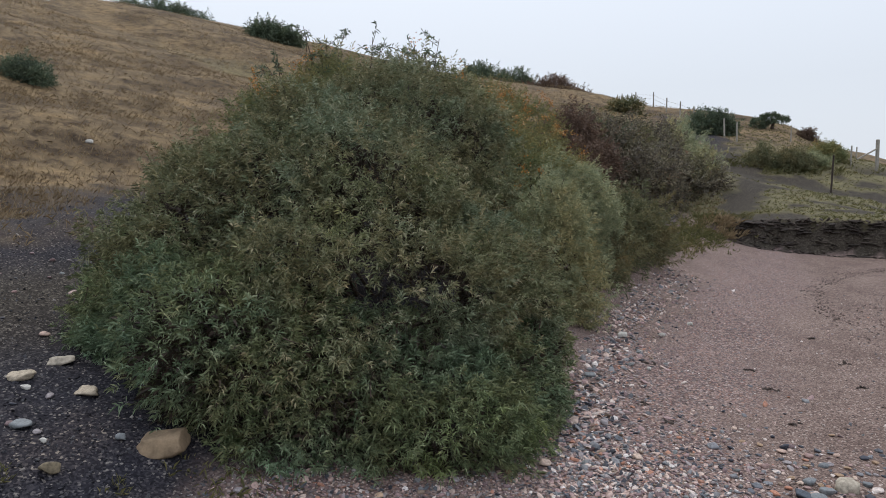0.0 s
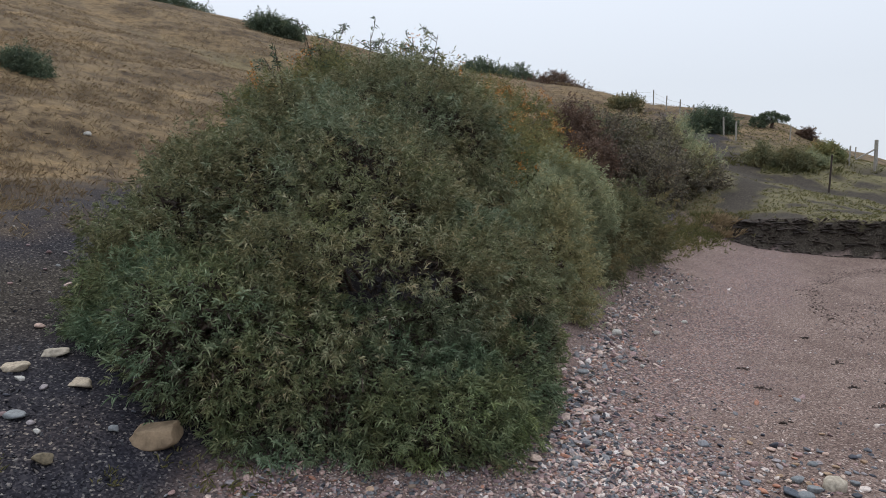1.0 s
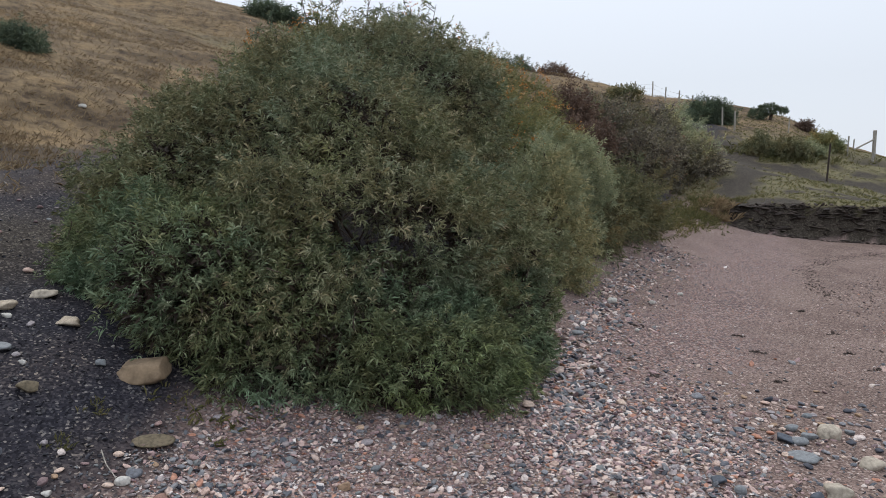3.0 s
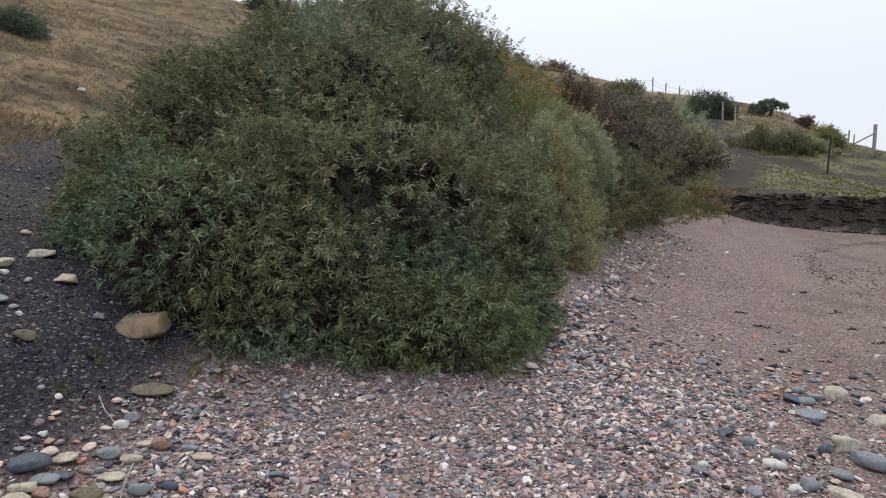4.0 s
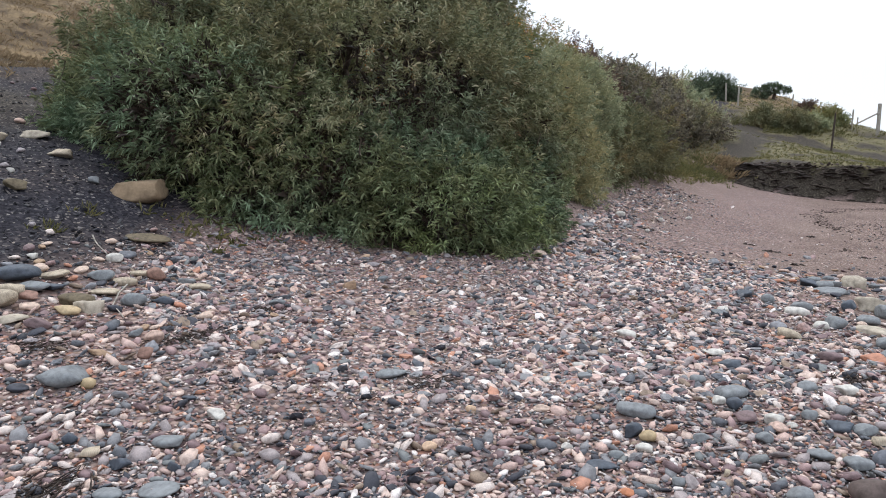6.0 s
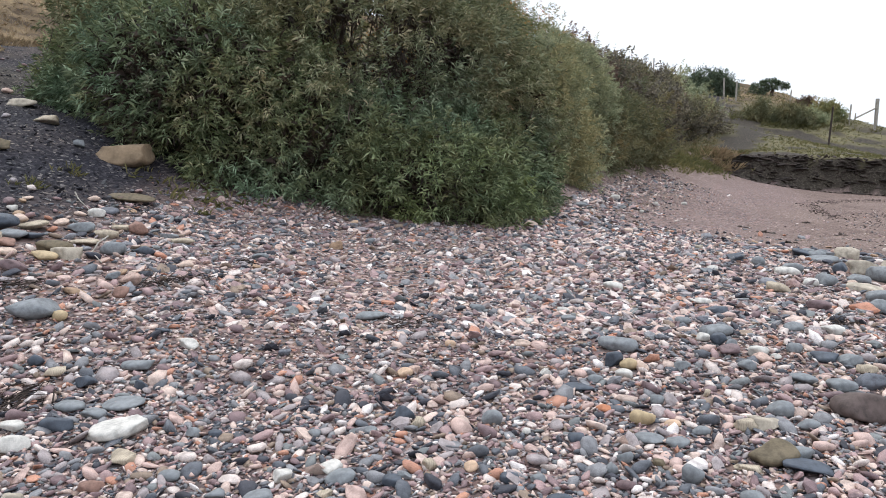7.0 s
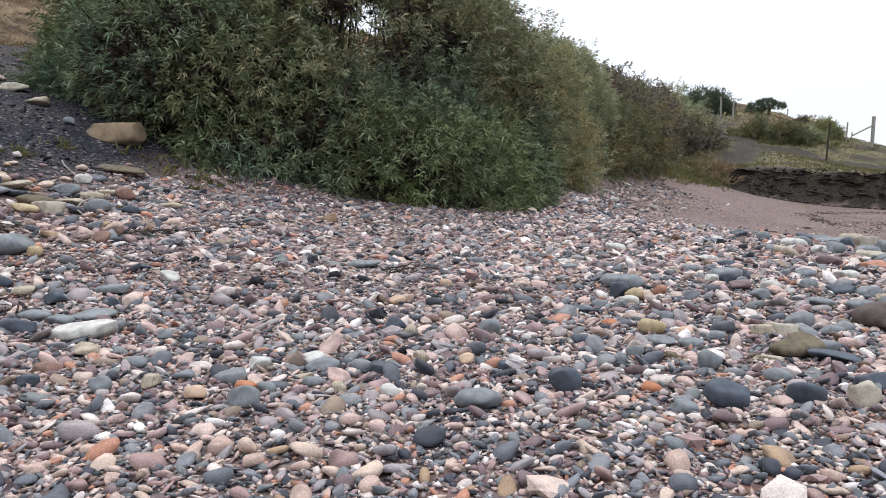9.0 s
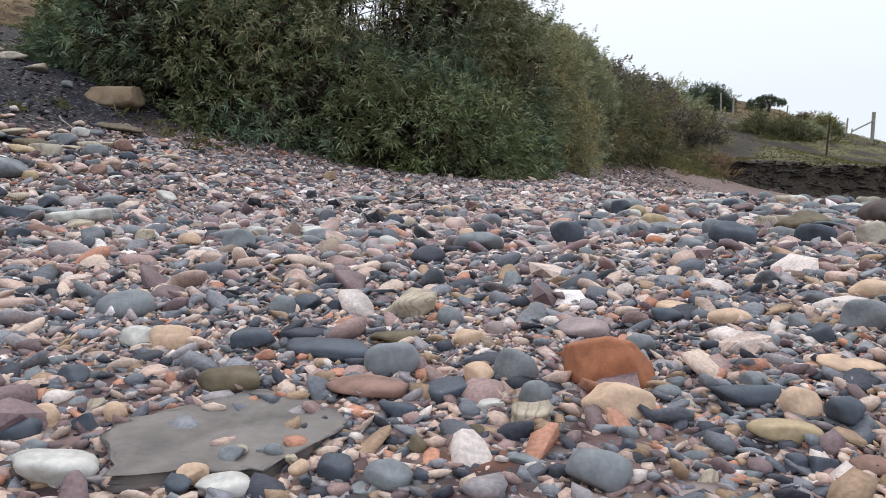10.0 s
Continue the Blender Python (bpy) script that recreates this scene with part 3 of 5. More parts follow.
bush("olive_bush", "brownish olive bush at the gravel edge",
     [((2.5, 10.2, 1.0), (0.6, 1.2, 0.62)), ((2.0, 9.4, 0.95), (0.5, 0.9, 0.6)), ((3.0, 11.4, 1.0), (0.5, 0.9, 0.5)), ((1.85, 8.5, 0.75), (0.36, 0.7, 0.36))],
     LEAF_OLIVE, 4200, 12, 0.09, 0.08, 0.18, branches=200, depth=0.16, clumpy=0.5, spread=0.6, jitter=0.5, bough=0.24)
bush("berry_bush", "yellowing bush hung with orange berries",
     [((0.75, 8.2, 1.72), (0.6, 0.62, 0.66)), ((0.5, 9.5, 2.0), (0.9, 0.9, 0.9)), ((0.45, 11.2, 2.5), (0.8, 0.9, 0.78)), ((1.35, 10.6, 1.75), (0.7, 0.8, 0.75)), ((1.4, 12.7, 2.7), (0.6, 0.7, 0.72)), ((0.6, 12.6, 3.0), (0.85, 0.8, 0.75)), ((0.8, 12.0, 2.0), (0.9, 0.9, 1.0)), ((1.5, 12.2, 1.6), (0.8, 0.8, 0.9))],
     LEAF_RUST, 7600, 11, 0.09, 0.065, 0.14, branches=310, berries=9000, spread=0.5, bough=0.24)
bush("buckthorn_crest", "tall grey-green bush with orange berries and bare twig tips",
     [((-0.5, 8.3, 2.32), (1.0, 0.9, 0.82)), ((-1.4, 8.4, 2.5), (0.7, 0.7, 0.8)), ((-2.2, 8.4, 2.3), (0.55, 0.6, 0.7)), ((0.2, 8.5, 2.15), (0.6, 0.7, 0.72))],
     LEAF_RUST, 3000, 14, 0.14, 0.075, 0.12, branches=310, berries=3600, up=1.0, spread=0.5)
bush("russet_bush", "russet-brown bush on the slope",
     [((2.55, 14.9, 2.55), (0.75, 0.9, 0.8)), ((2.7, 13.8, 1.9), (0.75, 0.9, 0.85))], LEAF_RED, 1900, 12, 0.14, 0.085, 0.3, branches=310)
bush("bramble_thicket", "purplish grey-brown bramble thicket on the slope",
     [((4.0, 15.6, 1.5), (1.3, 1.3, 1.1)), ((3.3, 16.7, 2.3), (1.4, 1.5, 1.2)), ((5.3, 16.9, 1.6), (0.95, 1.2, 1.0)), ((4.6, 18.2, 2.4), (1.3, 1.4, 1.0)), ((6.2, 17.4, 1.9), (0.7, 0.9, 0.65)),
      ((2.6, 12.6, 1.0), (0.8, 1.1, 0.7)), ((5.7, 19.6, 2.65), (1.1, 1.2, 0.9))],
     LEAF_BRAMBLE, 8200, 11, 0.15, 0.085, 0.42, branches=320, depth=0.12, bough=0.34)
bush("grey_thorn_bush", "airy grey-leaved thorn bush above the brambles",
     [((3.75, 16.6, 2.85), (0.6, 0.6, 0.65)), ((4.3, 17.2, 2.7), (0.45, 0.5, 0.5))], LEAF_DARK, 420, 12, 0.16, 0.075, 0.22, branches=150, depth=0.22, up=1.0, spread=0.6, clumpy=0.7)
bush("green_thorn_bush", "olive-green bush where the brambles meet the track",
     [((6.6, 20.6, 3.0), (0.75, 0.8, 0.62)), ((7.4, 21.6, 3.25), (0.6, 0.7, 0.55)), ((7.0, 19.2, 2.45), (0.55, 0.7, 0.5))], LEAF_PALE, 900, 13, 0.17, 0.085, 0.26, branches=120, depth=0.15, spread=0.5, clumpy=0.6)


def at_ground(x, y, lift=0.0):
    return (x, y, float(height(x, y)) + lift)


def scrub(name, label, x, y, wide, tall, mat, shoots=420, leaf=0.2, group="", lobes=3, low=0.0):
    """A low wind-trimmed bush further off."""
    z = float(height(x, y))
    ls = []
    for k in range(lobes):
        f = (k + 0.5) / lobes - 0.5
        t = tall * (0.5 + 0.75 * rng.random()) * (1 - 0.4 * abs(f))
        ls.append(((x + f * wide, y + 0.3 * wide * (rng.random() - 0.5), float(height(x + f * wide, y)) + 0.3 * t - low), (wide / lobes * 0.85, wide * 0.32, t * 0.7)))
    return bush(name, label, ls, mat, int(shoots * 1.9), 11, leaf * 0.9, leaf * 0.55, 0.26, front=0.5, spread=0.9, jitter=0.9, branches=40, depth=0.08 * tall, clumpy=0.7 * tall, group=group)


scrub("gorse_bush", "dark green gorse bush on the dry hillside", -8.1, 13.1, 0.75, 0.4, LEAF_DARK, 420, 0.12, low=0.1)
scrub("grey_scrub", "grey-green scrub beside the track", 9.7, 20.9, 1.0, 0.5, LEAF_OLIVE, 520, 0.14, lobes=4)
scrub("grey_scrub", "grey-green scrub beside the track", 10.6, 20.9, 1.1, 0.5, LEAF_OLIVE, 520, 0.14, lobes=4)
scrub("grey_scrub", "silvery scrub in rough grass beside the track", 11.3, 21.2, 0.8, 0.42, LEAF_PALE, 360, 0.14, lobes=3)
scrub("grey_scrub", "low tawny scrub at the field edge", 12.3, 21.9, 0.9, 0.45, LEAF_RUST, 420, 0.16)
scrub("gorse_bush", "dark green bush at the head of the track", 10.0, 26.3, 1.7, 0.68, LEAF_DARK, 900, 0.16)
scrub("russet_scrub", "small dark russet bush on the skyline", 15.6, 29.6, 0.42, 0.3, LEAF_RED, 260, 0.14, lobes=2)
scrub("gorse_bush", "dark bush on the ridge of the hill", -8.2, 33, 1.6, 0.75, LEAF_DARK, 620, 0.3, low=0.12)
scrub("gorse_bush", "dark bush on the ridge of the hill", 4.2, 60, 5.4, 1.7, LEAF_DARK, 1200, 0.4)
scrub("russet_scrub", "dark russet scrub on the ridge", 8.2, 52, 4.0, 1.1, LEAF_RED, 800, 0.36)
scrub("gorse_bush", "dark bush on the ridge beside the fence", 11.2, 62, 1.7, 1.2, LEAF_DARK, 420, 0.4)
scrub("gorse_bush", "ragged grey-green bush by the fence", 8.1, 31, 1.1, 0.5, LEAF_OLIVE, 420, 0.22)
scrub("gorse_bush", "low dark scrub along the hill crest", -16.5, 41, 4.0, 0.9, LEAF_DARK, 600, 0.34, lobes=5)
scrub("gorse_bush", "low dark scrub along the hill crest", -19.5, 42, 3.6, 1.2, LEAF_DARK, 600, 0.34, lobes=4)


# bare twig tips above the crest bush, and the wind-bent tree on the skyline
def twig_tips(parent, feet, tall):
    a = np.array(feet, float)
    b = a + np.array([0.12, 0, 1.0]) * np.array(tall)[:, None] + rng.normal(size=a.shape) * 0.08
    part_mesh("twiggery", sticks_mesh("twiggery", a, b, np.full(len(a), 0.009), np.full(len(a), 0.003), BARK), parent)["kind"] = "stuff"
    f = 0.35 + 0.6 * rng.random((len(a), 4, 1))
    c = (a[:, None] * (1 - f) + b[:, None] * f).reshape(-1, 3)
    d = c + unit(rng.normal(size=c.shape) * np.array([1, 0.6, 0.4]) + np.array([0, 0, 0.7])) * (0.12 + 0.14 * rng.random((len(c), 1)))
    part_mesh("twiggery", sticks_mesh("twiggery", c, d, np.full(len(c), 0.005), np.full(len(c), 0.002), BARK), parent)["kind"] = "stuff"
    t = 0.25 + 0.75 * rng.random((len(c), 13, 1)) ** 0.7
    p = (c[:, None] * (1 - t) + d[:, None] * t).reshape(-1, 3)
    part_mesh("foliage", small_leaf_mesh("foliage", p, rng.normal(size=p.shape) + np.array([0, 0, 0.6]), np.full(len(p), 0.075), np.full(len(p), 0.014), LEAF_DARK), parent)["kind"] = "stuff"


crest = bpy.data.objects["buckthorn_crest"]
feet, tall = [], []
for cx, top, count in ((-1.45, 0.72, 7), (-0.85, 0.5, 6), (-0.3, 0.36, 4), (-0.12, 0.52, 6), (-2.0, 0.4, 4)):
    for _ in range(count):
        feet.append((cx + rng.normal() * 0.1, 8.3 + rng.normal() * 0.2, 2.93 + rng.normal() * 0.05))
        tall.append(top * (0.65 + 0.4 * rng.random()))
twig_tips(crest, feet, tall)


def bent_tree():
    x, y = 13.95, 29.3
    z = float(height(x, y))
    ob = thing("hawthorn_tree", (x, y, z), "small wind-bent tree with a flat leaning crown", "tree")
    a = np.array([(x, y, z - 0.1), (x + 0.05, y, z + 0.3), (x + 0.05, y, z + 0.3), (x, y, z + 0.25)])
    b = np.array([(x + 0.05, y, z + 0.32), (x + 0.55, y + 0.1, z + 0.55), (x - 0.2, y - 0.1, z + 0.55), (x + 0.25, y, z + 0.6)])
    part_mesh("trunk", sticks_mesh("trunk", a, b, np.array([0.09, 0.05, 0.05, 0.04]), np.array([0.06, 0.02, 0.02, 0.02]), BARK), ob)
    lobes = [((x - 0.55, y, z + 0.22), (0.34, 0.3, 0.26)), ((x, y, z + 0.46), (0.46, 0.35, 0.24)), ((x + 0.4, y, z + 0.4), (0.36, 0.3, 0.2))]
    p, nrm = lobe_points(lobes, 640, 0.5, 0.4, 0.2)
    root, d, L, W, axis = sprigs(p - nrm * 0.08, nrm, 12, 0.1, 0.075, 0.3)
    part_mesh("crown", small_leaf_mesh("crown", root, d, L, W, LEAF_DARK), ob)["kind"] = "stuff"


bent_tree()


# ---- fence and posts ----
def cylinder(bm, base, top, r0, r1, n=9):
    a, b = Vector(base), Vector(top)
    q = (b - a).to_track_quat("Z", "Y").to_matrix()
    rings = []
    for c, r in ((a, r0), (a.lerp(b, 0.97), r1), (b, r1 * 0.8)):
        rings.append([bm.verts.new(c + q @ Vector((math.cos(2 * math.pi * k / n) * r, math.sin(2 * math.pi * k / n) * r, 0))) for k in range(n)])
    for lo, hi in zip(rings, rings[1:]):
        for k in range(n):
            bm.faces.new((lo[k], lo[(k + 1) % n], hi[(k + 1) % n], hi[k]))
    bm.faces.new(rings[-1])
    bm.faces.new(rings[0][::-1])


def post(name, label, x, y, tall, r, mat, lean=0.0, group="", wires=()):
    at = at_ground(x, y, -0.15)
    ob = thing(name, at, label, "post", group)
    bm = bmesh.new()
    cylinder(bm, at, (x + lean, y, at[2] + tall + 0.15), r, r * 0.92)
    part("shaft", bm, mat, ob)
    for f in (0.55, 0.8):
        bm = bmesh.new()
        z = at[2] + 0.15 + tall * f
        cylinder(bm, (x + lean * f - r * 1.25, y, z), (x + lean * f + r * 1.25, y, z + 0.004), 0.005, 0.005, 5)
        part("staple", bm, WOOD_DARK, ob)
    return ob


post("fence_stake", "dark rusty iron stake standing in the turf", 10.42, 18.4, 1.02, 0.026, WOOD_DARK, 0.05)
FENCE = [(10.3 + 0.0125 * (fy - 25), fy) for fy in (24.2, 25.3, 28.6, 30.4, 32.4, 34.5, 37.8, 41.0, 46.5, 50.0, 55.0, 60.0)]
for k, (fx, fy) in enumerate(FENCE):
    post("fence_post", "pale weathered wooden fence post on the ridge", fx, fy, 0.68, 0.032, WOOD, 0.03 * math.sin(5 * k), "ridge fence posts")
for fx, fy in ((12.1, 100), (12.0, 112), (12.2, 126), (12.1, 142)):
    post("fence_post", "pale weathered wooden fence post on the ridge", fx, fy, 1.5, 0.07, WOOD, 0.02, "ridge fence posts")
for fx, fy in ((15.6, 26.0), (13.3, 26.4), (12.69, 21.4)):
    post("fence_post", "thin wooden fence post in the field edge", fx, fy, 0.62, 0.026, WOOD, 0.03, "field fence posts")


def strainer():
    x, y = 13.34, 21.1
    at = at_ground(x, y, -0.2)
    ob = thing("gate_post", at, "stout pale square gatepost with a diagonal brace", "post")
    bm = bmesh.new()
    bmesh.ops.create_cube(bm, size=1, matrix=Matrix.Translation((x, y, at[2] + 0.575)) @ Matrix.Diagonal((0.085, 0.085, 1.15, 1)))
    bmesh.ops.bevel(bm, geom=bm.edges[:], offset=0.012, segments=1, affect="EDGES")
    part("shaft", bm, WOOD, ob)
    bm = bmesh.new()
    foot = at_ground(x - 0.62, y, 0.28)
    cylinder(bm, foot, (x - 0.04, y - 0.02, at[2] + 0.86), 0.025, 0.025)
    part("brace", bm, WOOD, ob, "round wooden diagonal brace")


strainer()


def wire_run(pts, lift, label):
    obs = thing("fence_wire", at_ground(*pts[0], lift), label, "wire")
    for h in (0.5, 0.8):
        a = np.array([at_ground(*p, h * lift) for p in pts[:-1]])
        b = np.array([at_ground(*p, h * lift) for p in pts[1:]])
        part_mesh("strand", sticks_mesh("strand", a, b, np.full(len(a), 0.003), np.full(len(a), 0.003), WOOD_DARK, 0.0), obs)


wire_run(FENCE, 0.66, "thin rusty wire strung between ridge posts")


# ---- rocks and stones ----
def ico(sub):
    """A ball of triangles; sub 0 is a chip with eight corners."""
    bm = bmesh.new()
    if sub < 0:
        vs = [bm.verts.new(p) for p in ((1, 0, 0), (0, 1, 0), (-1, 0, 0), (0, -1, 0), (0, 0, 1), (0, 0, -1))]
        for i in range(4):
            bm.faces.new((vs[i], vs[(i + 1) % 4], vs[4]))
            bm.faces.new((vs[(i + 1) % 4], vs[i], vs[5]))
        bm.verts.index_update()
    elif sub:
        bmesh.ops.create_icosphere(bm, subdivisions=sub, radius=1.0)
    else:
        bmesh.ops.create_cube(bm, size=1.2)
        bmesh.ops.triangulate(bm, faces=bm.faces[:])
    v = np.array([x.co[:] for x in bm.verts])
    f = np.array([[x.index for x in p.verts] for p in bm.faces])
    bm.free()
    return v, f


def rock_shape(v, seed, cuts=5, lump=0.18, fine=0.0, box=2.0):
    """Unit rock: a sphere with worn flats and lumps."""
    g = np.random.default_rng(seed)
    out = v / ((np.abs(v) ** box).sum(1) ** (1 / box))[:, None]
    for _ in range(cuts):
        n = unit(g.normal(size=3))
        d = 0.45 + 0.4 * g.random()
        over = np.maximum(out @ n - d, 0)
        out -= over[:, None] * n * 0.9
    if len(v) <= 8:
        out = out + g.normal(size=out.shape) * (0.22 if len(v) == 8 else 0.13)
    off = g.random(3) * 50
    disp = np.array([noise.noise(Vector(p * 1.1 + off)) for p in out])
    out = out * (1 + lump * disp)[:, None]
    if fine:
        out = out * (1 + fine * np.array([noise.noise(Vector(p * 4.5 + off)) for p in out]))[:, None]
    return out / np.abs(out).max(0)


SURFACE = {
    "slab": (plain_stone("grey_slate", (0.182, 0.160, 0.146), 0.5, 0.75, 34.0), "large flat grey slate slab bedded in shingle", 6, 0.12),
    "orange": (plain_stone("orange_sandstone", (0.357, 0.140, 0.072), 0.61, 0.85, 96.0), "rough orange sandstone lump among pebbles", 5, 0.15),
    "peach": (plain_stone("peach_stone", (0.58, 0.405, 0.28), 0.66, 0.7, 96.0), "smooth peach-coloured beach cobble", 3, 0.14),
    "grey": (plain_stone("blue_grey_stone", (0.204, 0.216, 0.224), 0.61, 0.65, 80.0), "smooth blue-grey beach cobble", 3, 0.14),
    "tan": (plain_stone("tan_banded_stone", (0.46, 0.385, 0.29), 0.53, 0.8, 57.6, (0.18, 0.16, 0.13)), "long tan-grey banded stone on shingle", 5, 0.2),
    "white": (plain_stone("cream_stone", (0.56, 0.535, 0.49), 0.57, 0.75, 64.0), "pale cream-white stone on the beach", 4, 0.16),
    "cream": (plain_stone("cream_sandstone", (0.43, 0.375, 0.30), 0.57, 0.85, 48.0), "angular cream sandstone block on gravel", 6, 0.3),
    "yellow": (plain_stone("ochre_stone", (0.44, 0.335, 0.2), 0.66, 0.65, 80.0), "smooth ochre-yellow beach cobble", 2, 0.1),
    "rust": (plain_stone("red_brown_stone", (0.27, 0.16, 0.125), 0.53, 0.75, 80.0), "reddish-brown worn stone on the beach", 4, 0.2),
    "moss": (plain_stone("olive_brown_stone", (0.15, 0.12, 0.078), 0.45, 0.8, 57.6), "olive-brown stained stone on the shingle", 4, 0.2),
    "slate": (plain_stone("dark_slate", (0.072, 0.085, 0.106), 0.57, 0.6, 80.0), "dark blue-grey slate stone on shingle", 5, 0.16),
    "mauve": (plain_stone("mauve_stone", (0.33, 0.26, 0.25), 0.61, 0.7, 80.0), "smooth pinkish-grey beach cobble", 3, 0.14),
    "orange_flat": (plain_stone("orange_red_pebble", (0.46, 0.19, 0.10), 0.66, 0.7, 96.0), "smooth orange-red pebble on the shingle", 3, 0.14),
    "rust_dark": (plain_stone("dark_brown_stone", (0.105, 0.078, 0.07), 0.57, 0.75, 80.0), "dark brown rounded stone on the shingle", 3, 0.14),
    "sandstone": (plain_stone("tan_sandstone", (0.27, 0.195, 0.125), 0.5, 0.9, 11.0), "blocky tan sandstone rock on dark grit", 4, 0.16),
}
V3, F3 = ico(4)
V2, F2 = ico(3)
TAKEN = []


def stone(x, y, a, ba, ca, yaw, kind, lift=0.0):
    mat, label, cuts, lump = SURFACE[kind]
    v, f = (V3, F3) if a > 0.1 or kind in ("slab", "orange") else (V2, F2)
    shape = rock_shape(v, int(1000 * (x + 9) + 77 * y), cuts, lump, 0.12 if kind in ("sandstone", "tan", "orange", "cream") else 0.05, {"sandstone": 6.0, "tan": 4.0, "cream": 4.0, "slate": 3.0, "white": 2.8}.get(kind, 2.3))
    c = a * ca * (1.0 if kind != "slab" else 1.3)
    if kind == "slab":
        # a split sheet: flat top, square corners cut off, stepped layers down its edge
        flat2 = v[:, :2] / np.maximum(np.linalg.norm(v[:, :2], axis=1), 1e-6)[:, None] * np.minimum(1, 1.5 * np.linalg.norm(v[:, :2], axis=1))[:, None]
        for nx_, ny_, d_ in ((0.8, 0.6, 0.72), (0.75, -0.66, 0.7), (-0.55, 0.83, 0.66), (-0.2, -0.98, 0.8), (-0.95, -0.3, 0.86), (0.15, 0.99, 0.85)):
            flat2 = flat2 - np.maximum(flat2 @ np.array([nx_, ny_]) - d_, 0)[:, None] * np.array([nx_, ny_])
        edge = np.array([noise.noise(Vector((p[0] * 5, p[1] * 5, 3.0))) for p in flat2])
        layer = np.round(v[:, 2] * 2.5) / 2.5
        inset = 1 + 0.16 * edge + 0.05 * np.sin(layer * 9)
        rim = np.linalg.norm(v[:, :2], axis=1) > 0.6
        top = 0.75 + 0.22 * edge
        shape = np.column_stack([flat2 * np.where(rim, inset, 1.0)[:, None], np.where(v[:, 2] > 0.55, top, np.clip(v[:, 2] * 1.3, -1, 0.75))])
    if kind == "orange":
        shape = v * 1.12
        for n_, d_ in (((-0.25, -0.8, 0.55), 0.5), ((-0.5, 0.1, 0.86), 0.56), ((0.1, 0.0, 1.0), 0.62), ((0.88, -0.2, 0.43), 0.62), ((0.3, 0.6, 0.74), 0.6), ((-0.9, -0.3, 0.0), 0.75), ((0.35, -0.93, 0.1), 0.7)):
            n_ = unit(np.array(n_))
            shape = shape - np.maximum(shape @ n_ - d_, 0)[:, None] * n_ * 0.96
        shape = shape * (1 + 0.05 * np.array([noise.noise(Vector(p * 5.0)) for p in shape]))[:, None]
        shape = shape / np.abs(shape).max(0)
    if kind == "sandstone" and a > 0.1:
        # the blocky boulder: a flat tilted top, a sheer face and a slanting end
        shape = v * 1.3
        for n_, d_ in (((-0.12, -0.12, 1.0), 0.5), ((0.05, -1.0, 0.25), 0.62), ((1.0, -0.1, 0.15), 0.92), ((-0.9, -0.1, 0.45), 0.82), ((0.0, 1.0, 0.2), 0.7), ((-0.6, -0.75, 0.3), 0.84), ((0.1, -0.5, 0.86), 0.62)):
            n_ = unit(np.array(n_))
            shape = shape - np.maximum(shape @ n_ - d_, 0)[:, None] * n_ * 0.97
        shape = shape * (1 + 0.06 * np.array([noise.noise(Vector(p * 3.0)) + 0.5 * noise.noise(Vector(p * 9.0)) for p in shape]))[:, None]
        shape = shape / np.abs(shape).max(0)
    me = mesh_of("stone", shape * np.array([a, a * ba, c]), f.ravel(), np.full(len(f), 3), mat)
    ob = new("slate_slab" if kind == "slab" else "rock" if a > 0.06 else "stone", me)
    ob.matrix_world = pose(x, y, float(height(x, y)) + c * {"slab": 0.55, "sandstone": 0.4, "cream": 0.5}.get(kind, 0.7) + lift, 4 * math.sin(yaw), 5 * math.cos(7 * yaw), yaw)
    TAKEN.append((x, y, a * (1 + ba) / 2))
    return tagged(ob, label, "rock" if a > 0.06 else "stone", "beach stones")


stone(0.037, 0.247, 0.0400, 0.95, 0.06, 15, "slab")
stone(0.159, 0.286, 0.0171, 0.75, 0.82, -18, "orange")
stone(0.156, 0.256, 0.0122, 0.72, 0.51, -11, "peach")
stone(0.127, 0.294, 0.0091, 0.72, 0.85, -20, "grey")
stone(0.080, 0.305, 0.0112, 0.72, 0.66, -5, "grey")
stone(0.074, 0.285, 0.0155, 0.72, 0.21, -7, "rust")
stone(0.079, 0.346, 0.0121, 0.72, 0.31, 12, "moss")
stone(0.081, 0.403, 0.0194, 0.72, 0.43, -48, "tan")
stone(0.040, 0.411, 0.0046, 0.90, 0.85, 5, "slate")
stone(0.025, 0.411, 0.0088, 0.72, 0.68, -17, "slate")
stone(0.014, 0.401, 0.0078, 0.72, 0.85, -16, "grey")
stone(-0.018, 0.335, 0.0091, 0.72, 0.85, -11, "peach")
stone(-0.034, 0.340, 0.0086, 0.72, 0.62, -16, "white")
stone(-0.002, 0.218, 0.0113, 0.72, 0.43, 17, "white")
stone(-0.025, 0.254, 0.0059, 0.72, 0.75, -13, "peach")
stone(-0.005, 0.258, 0.0046, 0.72, 0.85, -20, "peach")
stone(-0.010, 0.250, 0.0045, 0.72, 0.85, -6, "slate")
stone(-0.037, 0.292, 0.0058, 0.72, 0.71, -5, "slate")
stone(-0.015, 0.266, 0.0032, 0.72, 0.85, 18, "tan")
stone(0.197, 0.233, 0.0106, 0.72, 0.30, -20, "yellow")
stone(0.209, 0.249, 0.0060, 0.90, 0.85, 17, "peach")
stone(0.216, 0.238, 0.0065, 0.72, 0.85, 17, "slate")
stone(0.195, 0.211, 0.0037, 0.90, 0.85, -7, "slate")
